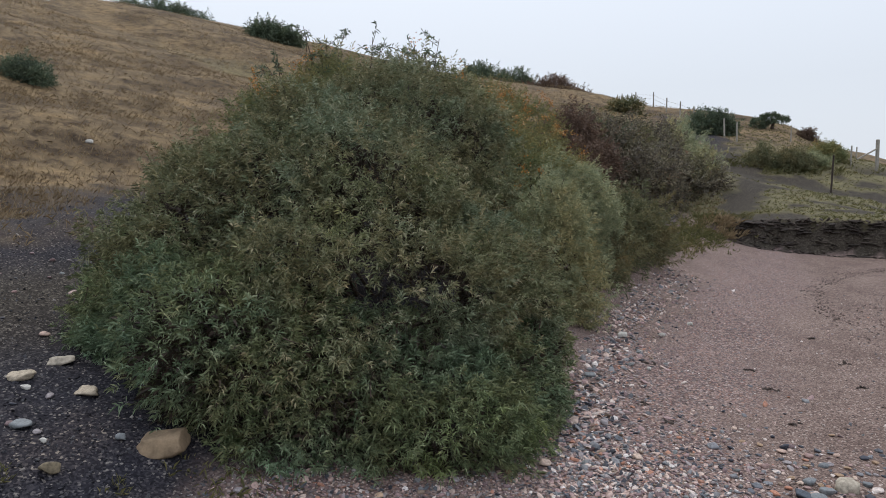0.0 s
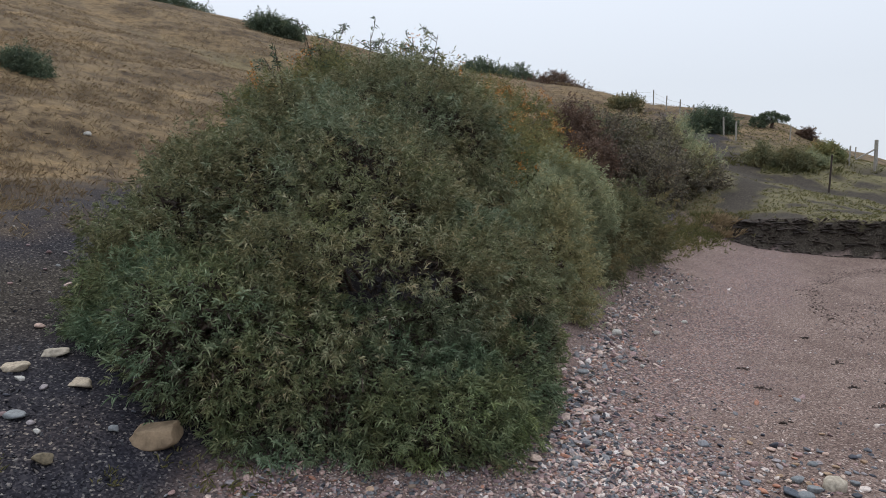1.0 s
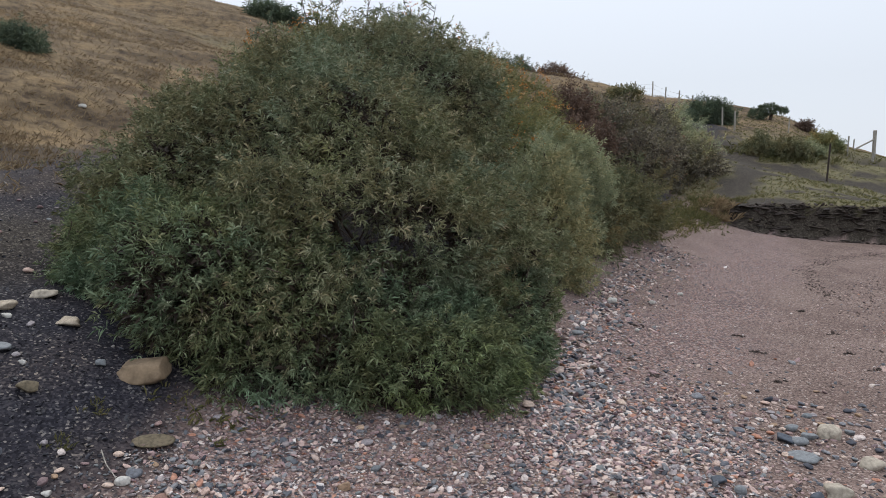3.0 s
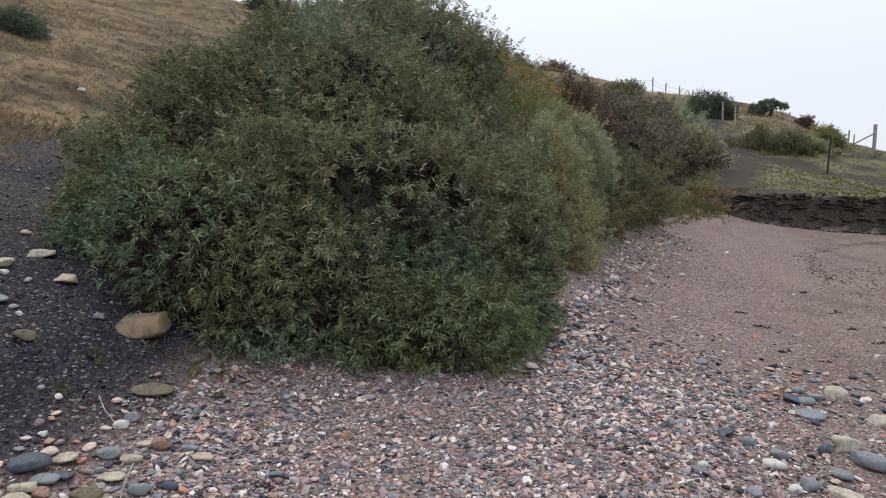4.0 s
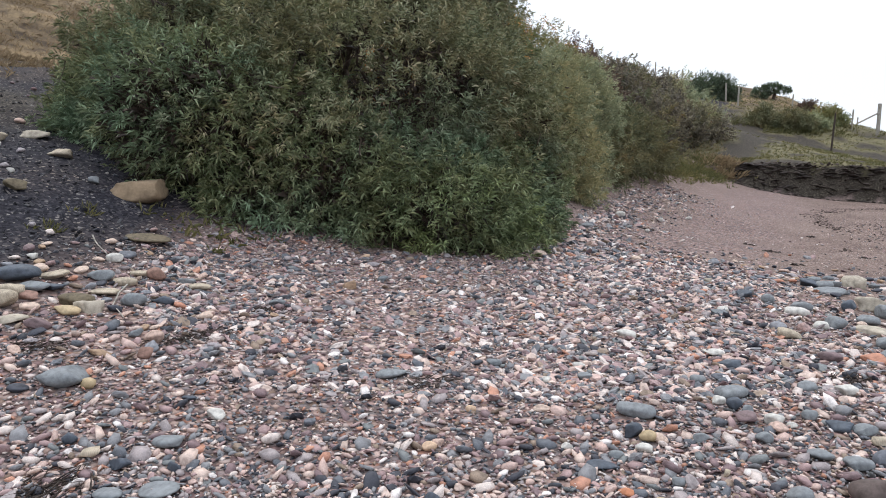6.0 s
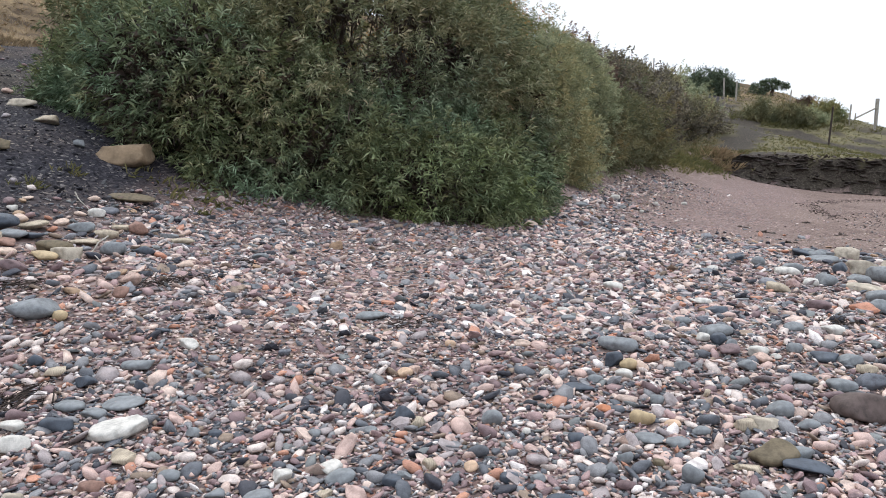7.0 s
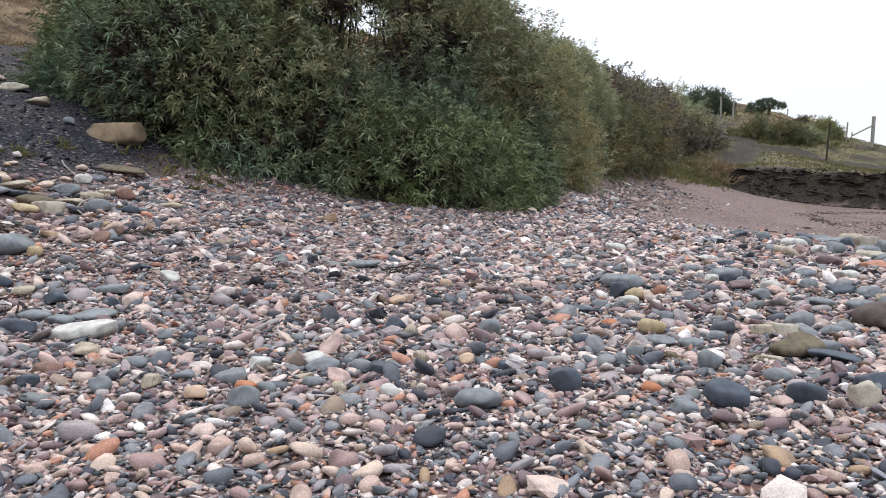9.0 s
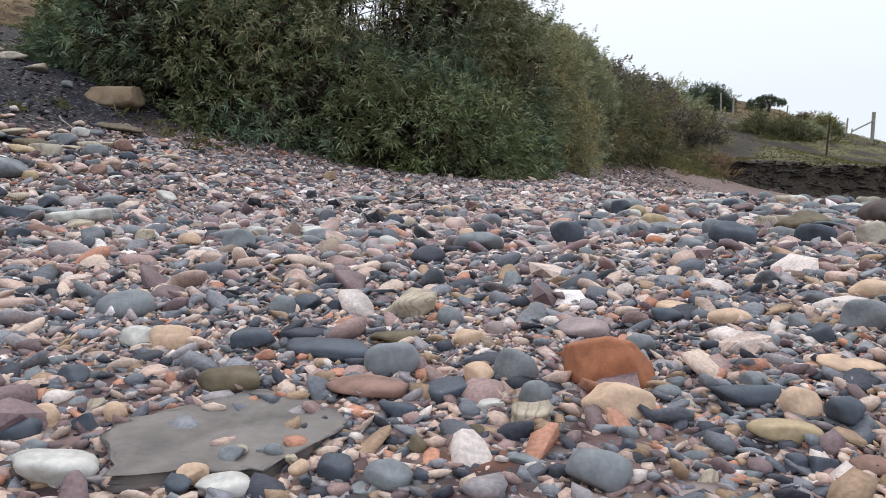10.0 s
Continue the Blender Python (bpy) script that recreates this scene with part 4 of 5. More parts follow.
stone(0.189, 0.213, 0.0037, 0.72, 0.85, 12, "slate")
stone(0.206, 0.210, 0.0062, 0.72, 0.47, 19, "rust")
stone(0.198, 0.264, 0.0116, 0.72, 0.32, -5, "slate")
stone(0.234, 0.359, 0.0104, 0.72, 0.44, 13, "peach")
stone(0.215, 0.383, 0.0091, 0.72, 0.49, -55, "peach")
stone(0.206, 0.367, 0.0078, 0.72, 0.59, -9, "slate")
stone(0.139, 0.211, 0.0085, 0.72, 0.69, -7, "grey")
stone(0.072, 0.219, 0.0054, 0.72, 0.85, -5, "slate")
stone(0.086, 0.216, 0.0065, 0.72, 0.66, -8, "grey")
stone(0.045, 0.212, 0.0073, 0.72, 0.48, 11, "white")
stone(0.110, 0.246, 0.0028, 0.90, 0.85, 10, "moss")
stone(0.128, 0.253, 0.0070, 0.72, 0.62, -6, "tan")
stone(0.131, 0.270, 0.0059, 0.72, 0.85, 18, "grey")
stone(0.111, 0.343, 0.0081, 0.72, 0.55, 20, "peach")
stone(0.104, 0.379, 0.0074, 0.72, 0.77, -14, "grey")
stone(0.119, 0.383, 0.0034, 0.90, 0.62, -1, "white")
stone(0.124, 0.358, 0.0053, 0.72, 0.75, 4, "mauve")
stone(0.163, 0.349, 0.0122, 0.72, 0.47, -19, "mauve")
stone(0.180, 0.318, 0.0068, 0.72, 0.79, -2, "grey")
stone(0.024, 0.288, 0.0128, 0.72, 0.42, 11, "moss")
stone(0.053, 0.333, 0.0204, 0.72, 0.20, -16, "slate")
stone(0.016, 0.340, 0.0105, 0.72, 0.54, 5, "slate")
stone(-0.064, 0.392, 0.0146, 0.72, 0.57, 13, "grey")
stone(0.259, 0.345, 0.0052, 0.72, 0.78, -14, "grey")
stone(0.281, 0.332, 0.0104, 0.72, 0.78, -14, "grey")
stone(0.247, 0.284, 0.0132, 0.72, 0.20, 1, "peach")
stone(0.206, 0.274, 0.0054, 0.72, 0.64, 20, "grey")
stone(0.229, 0.317, 0.0077, 0.72, 0.60, -3, "grey")
stone(0.255, 0.319, 0.0064, 0.72, 0.84, -7, "slate")
stone(0.103, 0.277, 0.0091, 0.72, 0.46, 13, "slate")
stone(0.113, 0.290, 0.0085, 0.72, 0.59, -88, "peach")
stone(0.116, 0.264, 0.0048, 0.72, 0.62, 4, "white")
stone(0.154, 0.239, 0.0032, 0.72, 0.78, -11, "grey")
stone(0.152, 0.228, 0.0034, 0.90, 0.85, 11, "slate")
stone(0.123, 0.226, 0.0059, 0.72, 0.31, 12, "grey")
stone(0.141, 0.231, 0.0037, 0.72, 0.52, -16, "mauve")
stone(0.092, 0.236, 0.0037, 0.90, 0.85, -8, "moss")
stone(0.085, 0.261, 0.0066, 0.72, 0.55, -8, "slate")
stone(0.324, 0.396, 0.0127, 0.72, 0.41, 14, "peach")
stone(0.166, 0.211, 0.0032, 0.72, 0.70, 5, "tan")
stone(0.094, 0.218, 0.0031, 0.72, 0.81, 2, "slate")
stone(-0.027, 0.244, 0.0062, 0.72, 0.66, -1, "slate")
stone(-0.016, 0.234, 0.0039, 0.72, 0.70, 12, "grey")
stone(0.013, 0.243, 0.0042, 0.72, 0.52, -13, "tan")
stone(0.023, 0.254, 0.0023, 0.72, 0.84, -20, "tan")
stone(0.081, 0.213, 0.0046, 0.72, 0.40, 6, "grey")
stone(0.176, 0.270, 0.0049, 0.72, 0.57, 8, "grey")
stone(0.179, 0.260, 0.0044, 0.72, 0.53, 20, "cream")
stone(-0.384, 0.952, 0.0485, 0.72, 0.26, 30, "white")
stone(-0.482, 0.955, 0.0253, 0.72, 0.48, -11, "slate")
stone(-0.434, 1.051, 0.0408, 0.72, 0.21, -12, "grey")
stone(-0.503, 1.029, 0.0247, 0.72, 0.34, -15, "grey")
stone(-0.452, 1.003, 0.0219, 0.72, 0.43, -3, "grey")
stone(-0.544, 0.945, 0.0198, 0.72, 0.42, -12, "white")
stone(-0.503, 0.884, 0.0224, 0.72, 0.52, 17, "white")
stone(-0.343, 0.865, 0.0197, 0.72, 0.44, -20, "tan")
stone(-0.344, 0.787, 0.0161, 0.72, 0.46, 26, "rust")
stone(-0.390, 0.750, 0.0143, 0.72, 0.46, -5, "rust")
stone(-0.418, 0.741, 0.0161, 0.72, 0.70, 6, "cream")
stone(-0.118, 0.823, 0.0146, 0.72, 0.62, 15, "white")
stone(-0.061, 0.849, 0.0194, 0.72, 0.44, 48, "white")
stone(-0.042, 0.824, 0.0227, 0.72, 0.33, 39, "grey")
stone(-0.109, 0.741, 0.0120, 0.72, 0.56, -20, "orange_flat")
stone(-0.131, 0.765, 0.0189, 0.72, 0.60, 1, "grey")
stone(-0.150, 0.709, 0.0124, 0.72, 0.72, -18, "peach")
stone(-0.096, 0.693, 0.0167, 0.72, 0.72, 4, "grey")
stone(-0.010, 0.739, 0.0083, 0.90, 0.85, 15, "tan")
stone(0.045, 0.727, 0.0121, 0.72, 0.62, -16, "white")
stone(-0.054, 0.783, 0.0116, 0.72, 0.45, 0, "tan")
stone(-0.041, 0.764, 0.0128, 0.72, 0.45, 11, "grey")
stone(0.049, 1.003, 0.0133, 0.72, 0.81, -13, "tan")
stone(0.030, 1.037, 0.0165, 0.72, 0.78, 10, "slate")
stone(0.167, 1.014, 0.0171, 0.72, 0.80, 12, "grey")
stone(0.226, 0.736, 0.0180, 0.72, 0.85, 16, "slate")
stone(0.134, 0.688, 0.0245, 0.72, 0.47, -10, "grey")
stone(0.403, 1.015, 0.0206, 0.72, 0.68, -3, "yellow")
stone(0.353, 1.067, 0.0145, 0.72, 0.44, -19, "orange_flat")
stone(0.452, 1.279, 0.0184, 0.72, 0.69, 6, "yellow")
stone(0.426, 1.296, 0.0208, 0.72, 0.85, 4, "slate")
stone(0.465, 1.412, 0.0427, 0.72, 0.43, -18, "grey")
stone(0.338, 1.169, 0.0312, 0.72, 0.21, 19, "slate")
stone(0.430, 1.230, 0.0177, 0.72, 0.55, -8, "white")
stone(0.672, 1.481, 0.0163, 0.90, 0.62, 6, "white")
stone(0.716, 1.524, 0.0423, 0.72, 0.39, 12, "grey")
stone(0.694, 1.441, 0.0188, 0.72, 0.85, -3, "slate")
stone(0.707, 1.410, 0.0159, 0.72, 0.85, -2, "grey")
stone(0.537, 0.868, 0.0364, 0.72, 0.50, 16, "moss")
# flat dark stone added in place of a pool of shadow
stone(0.567, 0.835, 0.0359, 0.72, 0.21, -9, "slate")
stone(0.577, 0.981, 0.0250, 0.72, 0.44, -19, "cream")
stone(0.550, 0.983, 0.0191, 0.72, 0.59, 3, "tan")
stone(0.629, 1.034, 0.0224, 0.72, 0.63, 2, "grey")
stone(0.753, 1.021, 0.0468, 0.72, 0.53, -15, "rust_dark")
stone(0.411, 0.816, 0.0158, 0.72, 0.85, -18, "grey")
stone(0.381, 0.863, 0.0090, 0.90, 0.85, -2, "moss")
stone(0.338, 0.876, 0.0122, 0.72, 0.85, 7, "grey")
stone(0.286, 0.936, 0.0153, 0.72, 0.66, -10, "slate")
stone(0.392, 0.940, 0.0228, 0.72, 0.33, -11, "grey")
stone(0.429, 0.925, 0.0192, 0.72, 0.37, 2, "grey")
stone(0.373, 0.681, 0.0232, 0.72, 0.63, -10, "slate")
stone(0.498, 0.670, 0.0172, 0.72, 0.85, 13, "cream")
stone(0.316, 0.735, 0.0120, 0.72, 0.49, -17, "orange_flat")
stone(0.577, 0.872, 0.0195, 0.72, 0.53, -3, "grey")
stone(0.452, 0.685, 0.0192, 0.72, 0.66, -20, "slate")
stone(0.325, 0.666, 0.0145, 0.72, 0.50, -9, "grey")
stone(0.460, 0.755, 0.0167, 0.72, 0.52, -1, "grey")
stone(0.540, 0.723, 0.0185, 0.72, 0.56, -10, "slate")
stone(0.815, 1.873, 0.0375, 0.72, 0.26, 17, "white")
stone(0.816, 1.766, 0.0341, 0.72, 0.37, 6, "slate")
stone(0.680, 1.622, 0.0221, 0.72, 0.53, -8, "grey")
stone(0.745, 1.357, 0.0233, 0.72, 0.55, -12, "white")
stone(0.771, 1.342, 0.0103, 0.90, 0.62, -5, "white")
stone(0.828, 1.380, 0.0161, 0.90, 0.85, -6, "grey")
stone(0.858, 1.326, 0.0290, 0.72, 0.39, -20, "slate")
stone(0.901, 1.309, 0.0265, 0.72, 0.44, -4, "grey")
stone(0.906, 1.257, 0.0206, 0.72, 0.49, -15, "tan")
stone(1.320, 2.228, 0.0302, 0.72, 0.50, -4, "white")
stone(1.323, 1.873, 0.0344, 0.72, 0.67, -14, "grey")
stone(-0.800, 1.429, 0.0543, 0.72, 0.44, 30, "grey")
stone(-0.744, 1.426, 0.0182, 0.72, 0.69, -6, "yellow")
stone(-0.697, 1.614, 0.0213, 0.72, 0.71, 14, "rust")
stone(-0.433, 1.344, 0.0210, 0.72, 0.58, -8, "white")
stone(-0.091, 1.661, 0.0427, 0.72, 0.28, 30, "grey")
stone(-0.661, 1.200, 0.0182, 0.72, 0.73, -15, "slate")
stone(-0.599, 1.155, 0.0231, 0.72, 0.43, 6, "tan")
stone(-0.479, 1.223, 0.0394, 0.72, 0.26, -22, "grey")
stone(-0.529, 1.125, 0.0222, 0.72, 0.54, -15, "slate")
stone(-0.431, 1.126, 0.0150, 0.72, 0.71, -18, "slate")
stone(-0.516, 1.415, 0.0158, 0.72, 0.49, 4, "slate")
stone(0.402, 1.733, 0.0180, 0.72, 0.62, -9, "white")
stone(0.402, 1.649, 0.0201, 0.72, 0.57, 18, "grey")
stone(0.301, 1.629, 0.0140, 0.72, 0.62, -9, "white")
stone(0.371, 1.206, 0.0151, 0.72, 0.56, -6, "grey")
stone(0.284, 1.246, 0.0131, 0.72, 0.62, -10, "white")
stone(0.555, 1.270, 0.0164, 0.72, 0.64, -6, "grey")
stone(0.678, 1.266, 0.0193, 0.72, 0.62, 20, "grey")
stone(0.547, 1.127, 0.0084, 0.90, 0.85, 19, "tan")
stone(0.920, 1.579, 0.0305, 0.72, 0.44, -4, "grey")
stone(1.007, 1.555, 0.0278, 0.72, 0.44, 3, "white")
stone(0.451, 1.097, 0.0141, 0.72, 0.64, -1, "grey")
stone(0.745, 1.189, 0.0258, 0.72, 0.39, 1, "grey")
stone(0.794, 1.151, 0.0257, 0.72, 0.44, -12, "grey")
stone(0.105, 1.441, 0.0124, 0.72, 0.70, 18, "peach")
stone(0.017, 1.249, 0.0152, 0.72, 0.64, 3, "peach")
stone(-0.019, 0.980, 0.0105, 0.72, 0.66, 17, "grey")
stone(-0.102, 0.965, 0.0122, 0.72, 0.55, -12, "grey")
stone(-0.280, 0.950, 0.0126, 0.72, 0.71, 6, "grey")
stone(-0.245, 0.955, 0.0125, 0.72, 0.55, -7, "slate")
stone(-0.261, 0.821, 0.0144, 0.72, 0.53, 3, "grey")
stone(-0.254, 0.725, 0.0131, 0.72, 0.79, -3, "grey")
stone(-0.336, 0.736, 0.0123, 0.72, 0.61, -12, "slate")
stone(-0.188, 0.776, 0.0134, 0.72, 0.52, -3, "grey")
stone(-0.084, 0.735, 0.0111, 0.72, 0.61, 1, "grey")
stone(-0.210, 0.743, 0.0117, 0.72, 0.75, -6, "tan")
stone(0.128, 0.857, 0.0093, 0.90, 0.85, 7, "peach")
stone(0.213, 0.823, 0.0106, 0.72, 0.55, 5, "grey")
stone(0.177, 0.823, 0.0135, 0.72, 0.53, -17, "slate")
stone(0.311, 0.843, 0.0110, 0.72, 0.85, 9, "grey")
stone(0.489, 0.847, 0.0217, 0.72, 0.22, -7, "tan")
stone(0.476, 0.967, 0.0147, 0.72, 0.48, 6, "grey")
stone(0.642, 0.980, 0.0177, 0.72, 0.48, -6, "grey")
stone(0.443, 0.993, 0.0130, 0.72, 0.56, -5, "peach")
stone(0.218, 0.977, 0.0087, 0.72, 0.62, 9, "white")
stone(0.026, 0.814, 0.0134, 0.72, 0.66, 4, "slate")
stone(0.072, 0.859, 0.0109, 0.72, 0.85, 15, "tan")
stone(0.040, 0.834, 0.0106, 0.72, 0.55, -9, "grey")
stone(-1.314, 2.173, 0.0183, 0.72, 0.62, 14, "white")
stone(-1.118, 2.321, 0.0278, 0.72, 0.62, 8, "white")
stone(-1.261, 2.001, 0.0690, 0.72, 0.40, 15, "slate")
stone(-1.188, 2.076, 0.0435, 0.72, 0.35, -11, "tan")
stone(-1.040, 1.912, 0.0565, 0.72, 0.37, 2, "moss")
stone(-0.981, 1.887, 0.0437, 0.72, 0.68, 16, "cream")
stone(-1.020, 1.840, 0.0393, 0.72, 0.33, 0, "yellow")
stone(-0.899, 1.986, 0.0405, 0.72, 0.58, -14, "grey")
stone(-0.785, 2.234, 0.0433, 0.72, 0.34, -12, "tan")
stone(-0.946, 2.265, 0.0357, 0.72, 0.68, 6, "rust")
stone(-1.079, 2.151, 0.0438, 0.72, 0.41, -5, "grey")
stone(-1.185, 1.961, 0.0462, 0.72, 0.36, 10, "grey")
stone(-1.015, 2.041, 0.0461, 0.72, 0.23, -17, "tan")
stone(-1.218, 1.902, 0.0416, 0.72, 0.47, 18, "tan")
stone(-1.170, 1.906, 0.0371, 0.72, 0.33, 0, "rust")
stone(-1.194, 1.824, 0.0445, 0.72, 0.62, -3, "tan")
stone(-1.002, 2.151, 0.0390, 0.72, 0.40, 18, "tan")
stone(-1.146, 2.000, 0.0380, 0.72, 0.26, -9, "slate")
stone(-0.829, 2.030, 0.0366, 0.72, 0.46, -7, "slate")
stone(-0.853, 2.285, 0.0311, 0.72, 0.47, 11, "grey")
stone(-1.110, 1.730, 0.0463, 0.72, 0.35, -12, "cream")
stone(-1.001, 2.254, 0.0313, 0.72, 0.39, -5, "tan")
stone(-1.124, 2.608, 0.0856, 0.72, 0.21, 26, "moss")
stone(2.121, 3.404, 0.0765, 0.72, 0.68, 8, "cream")
stone(1.809, 3.047, 0.0740, 0.72, 0.24, -55, "grey")
stone(1.753, 2.651, 0.0671, 0.72, 0.57, -1, "cream")
stone(1.623, 2.579, 0.0376, 0.72, 0.71, 0, "slate")
stone(1.487, 2.217, 0.0619, 0.72, 0.27, -55, "cream")
stone(1.441, 2.032, 0.0584, 0.72, 0.41, 15, "grey")
stone(1.336, 2.419, 0.0443, 0.72, 0.40, -7, "white")
stone(1.402, 2.511, 0.0408, 0.72, 0.61, -44, "grey")
stone(1.830, 3.270, 0.0488, 0.72, 0.45, -44, "slate")
stone(1.897, 3.251, 0.0458, 0.72, 0.48, -5, "grey")
stone(1.969, 3.464, 0.0414, 0.72, 0.49, 7, "grey")
stone(1.997, 3.340, 0.0405, 0.72, 0.57, -20, "grey")
stone(2.118, 3.030, 0.0644, 0.72, 0.59, 3, "cream")
stone(1.227, 2.989, 0.0198, 0.90, 0.85, -10, "cream")
stone(1.321, 2.615, 0.0259, 0.72, 0.81, 0, "grey")
stone(1.264, 2.700, 0.0316, 0.72, 0.57, 3, "slate")
stone(1.760, 2.508, 0.0811, 0.72, 0.44, -44, "grey")
stone(1.380, 2.257, 0.0426, 0.72, 0.53, -4, "grey")
stone(1.565, 2.365, 0.0403, 0.72, 0.47, -44, "grey")
stone(1.140, 2.088, 0.0389, 0.72, 0.46, -8, "tan")
stone(1.050, 2.388, 0.0211, 0.72, 0.62, -4, "white")
stone(0.604, 2.025, 0.0314, 0.72, 0.53, -11, "white")
stone(-0.324, 3.070, 0.0273, 0.72, 0.37, -5, "peach")
stone(-1.36, 3.04, 0.130, 0.70, 0.62, 6, "sandstone")
stone(-2.162, 3.614, 0.0817, 0.72, 0.34, 13, "cream")
stone(-2.231, 3.373, 0.0717, 0.72, 0.32, 20, "tan")
stone(-1.864, 3.342, 0.0684, 0.72, 0.37, -7, "tan")
stone(-1.972, 2.948, 0.0513, 0.72, 0.41, 0, "grey")
stone(-1.691, 2.695, 0.0471, 0.72, 0.54, 16, "moss")
stone(-1.537, 3.009, 0.0278, 0.72, 0.66, 9, "grey")
stone(-1.825, 2.869, 0.0186, 0.72, 0.62, -19, "white")
stone(-2.156, 3.278, 0.0279, 0.72, 0.48, -8, "white")
stone(1.697, 6.378, 0.0514, 0.72, 0.55, -3, "white")
stone(2.161, 6.654, 0.0363, 0.72, 0.62, -12, "white")
stone(2.659, 7.237, 0.0331, 0.72, 0.62, 8, "white")
stone(1.114, 5.067, 0.0457, 0.72, 0.48, -8, "grey")
stone(-5.489, 10.322, 0.0596, 0.72, 0.62, -5, "white")
stone(1.684, 5.443, 0.0250, 0.72, 0.62, 0, "white")
for k in range(9):
    stone(0.05 + 0.016 * math.sin(2.3 * k), 0.22 + 0.01 * math.cos(1.7 * k), 0.0022 + 0.0010 * (k % 3), 0.8, 0.6, 40 * k, ("grey", "peach", "slate", "tan")[k % 4], 0.0030)


# ---- shingle ----
def scatter():
    """Stones of four sizes laid without overlap; the nearest 300 are objects of their own."""
    g = np.random.default_rng(11)
    res, x0, y0, nx, ny = 0.0025, -4.6, -0.6, 4600, 4100
    occ = np.zeros((nx, ny), bool)

    def stamp(x, y, r):
        i, j, k = int((x - x0) / res), int((y - y0) / res), max(1, int(r / res))
        if i < 0 or j < 0 or i >= nx or j >= ny:
            return
        a, b, c, d = max(0, i - k), min(nx, i + k + 1), max(0, j - k), min(ny, j + k + 1)
        ii, jj = np.ogrid[a - i:b - i, c - j:d - j]
        occ[a:b, c:d] |= ii * ii + jj * jj <= k * k

    for x, y, r in TAKEN:
        stamp(x, y, r * 0.92)
    tiers = []
    for lo, hi, tries, ymin, ymax, power, fill, side in (
            (0.018, 0.036, 1500, 1.15, 5.4, 2.2, 0.9, 0.4), (0.008, 0.023, 30000, -0.3, 4.8, 1.9, 0.8, 0.3), (0.009, 0.016, 5200, 0.12, 1.3, 1.6, 0.85, 0.1),
            (0.0045, 0.009, 36000, 0.0, 3.3, 1.4, 0.75, 0.15), (0.0045, 0.009, 15000, 0.12, 1.1, 1.3, 0.8, 0.1),
            (0.007, 0.02, 34000, 2.0, 10.5, 2.0, 0.9, 0.2)):
        y = ymin + (ymax - ymin) * g.random(tries) ** 0.72
        x = 0.1 + (g.random(tries) * 2 - 1) * (0.74 * np.abs(y) + side)
        if lo == 0.018:
            h = 220
            x[:h], y[:h] = -1.05 + 0.4 * g.normal(size=h), 2.0 + 0.22 * g.normal(size=h)
            x[h:h + 200], y[h:h + 200] = 2.15 + 0.3 * g.normal(size=200), 3.4 + 0.35 * g.normal(size=200)
        s, u = shore(x, y)
        zone = zones(x, y)
        want = np.maximum(zone[:, 2] * 0.95, 0.95 * (1 - ss(0.8, 2.0, np.hypot(x - 0.1, y)))) + 0.035 * (1 - zone[:, 1])
        patch = vnoise(x, y, 1.1)
        if ymax > 9:
            want = 0.9 * ss(1.2, 1.7, s + 0.9 * (patch - 0.5)) * (1 - ss(1.95, 2.3, s)) + 0.06 * (s < 2) + 0.22 * ss(0.2, -0.5, s) + 0.5 * (y < 3.6) * (s < 2)
        elif hi > 0.015:
            band = np.exp(-((x + 1.15) ** 2 + (y - 2.0) ** 2) / 0.35) + np.exp(-((x - 2.1) ** 2 + (y - 3.5) ** 2) / 0.4) + 0.5 * (y < 1.4) + 0.5 * ss(0.3, 1.2, x) * ss(3.0, 1.8, y)
            want = np.where(lo == 0.018, 0.5, want) * np.clip(0.32 + band + 0.5 * (patch - 0.5), 0, 1)
        else:
            want = np.maximum(want * np.clip(0.75 + 1.5 * (patch - 0.35), 0.4, 1), 0.95 * (y < 1.1))
        r = lo * (hi / lo) ** (g.random(tries) ** power) * np.clip(0.42 + 0.5 * y, 0.5, 1)
        ok = (g.random(tries) < want) & ((x - 0.1) ** 2 + (y - 0.045) ** 2 > (0.07 + 2 * r) ** 2)
        bare = np.exp(-((x + 0.3) ** 2 / 0.035 + (y - 1.45) ** 2 / 0.03)) + np.exp(-((x + 0.08) ** 2 / 0.03 + (y - 2.1) ** 2 / 0.03))
        ok &= g.random(tries) > 1.1 * bare
        ok &= ~((x > 0.15) & (y < 0.34) & (g.random(tries) < 0.6)) | (hi < 0.01)
        rows = []
        for xx, yy, rr in zip(x[ok], y[ok], r[ok]):
            i, j = int((xx - x0) / res), int((yy - y0) / res)
            k = int(0.75 * rr / res)
            if k < i < nx - k - 1 and k < j < ny - k - 1 and not (occ[i, j] or occ[i - k, j] or occ[i + k, j] or occ[i, j - k] or occ[i, j + k]):
                rows.append((xx, yy, rr))
                stamp(xx, yy, rr * fill)
        tiers.append(np.array(rows))
    return tiers


TIERS = scatter()


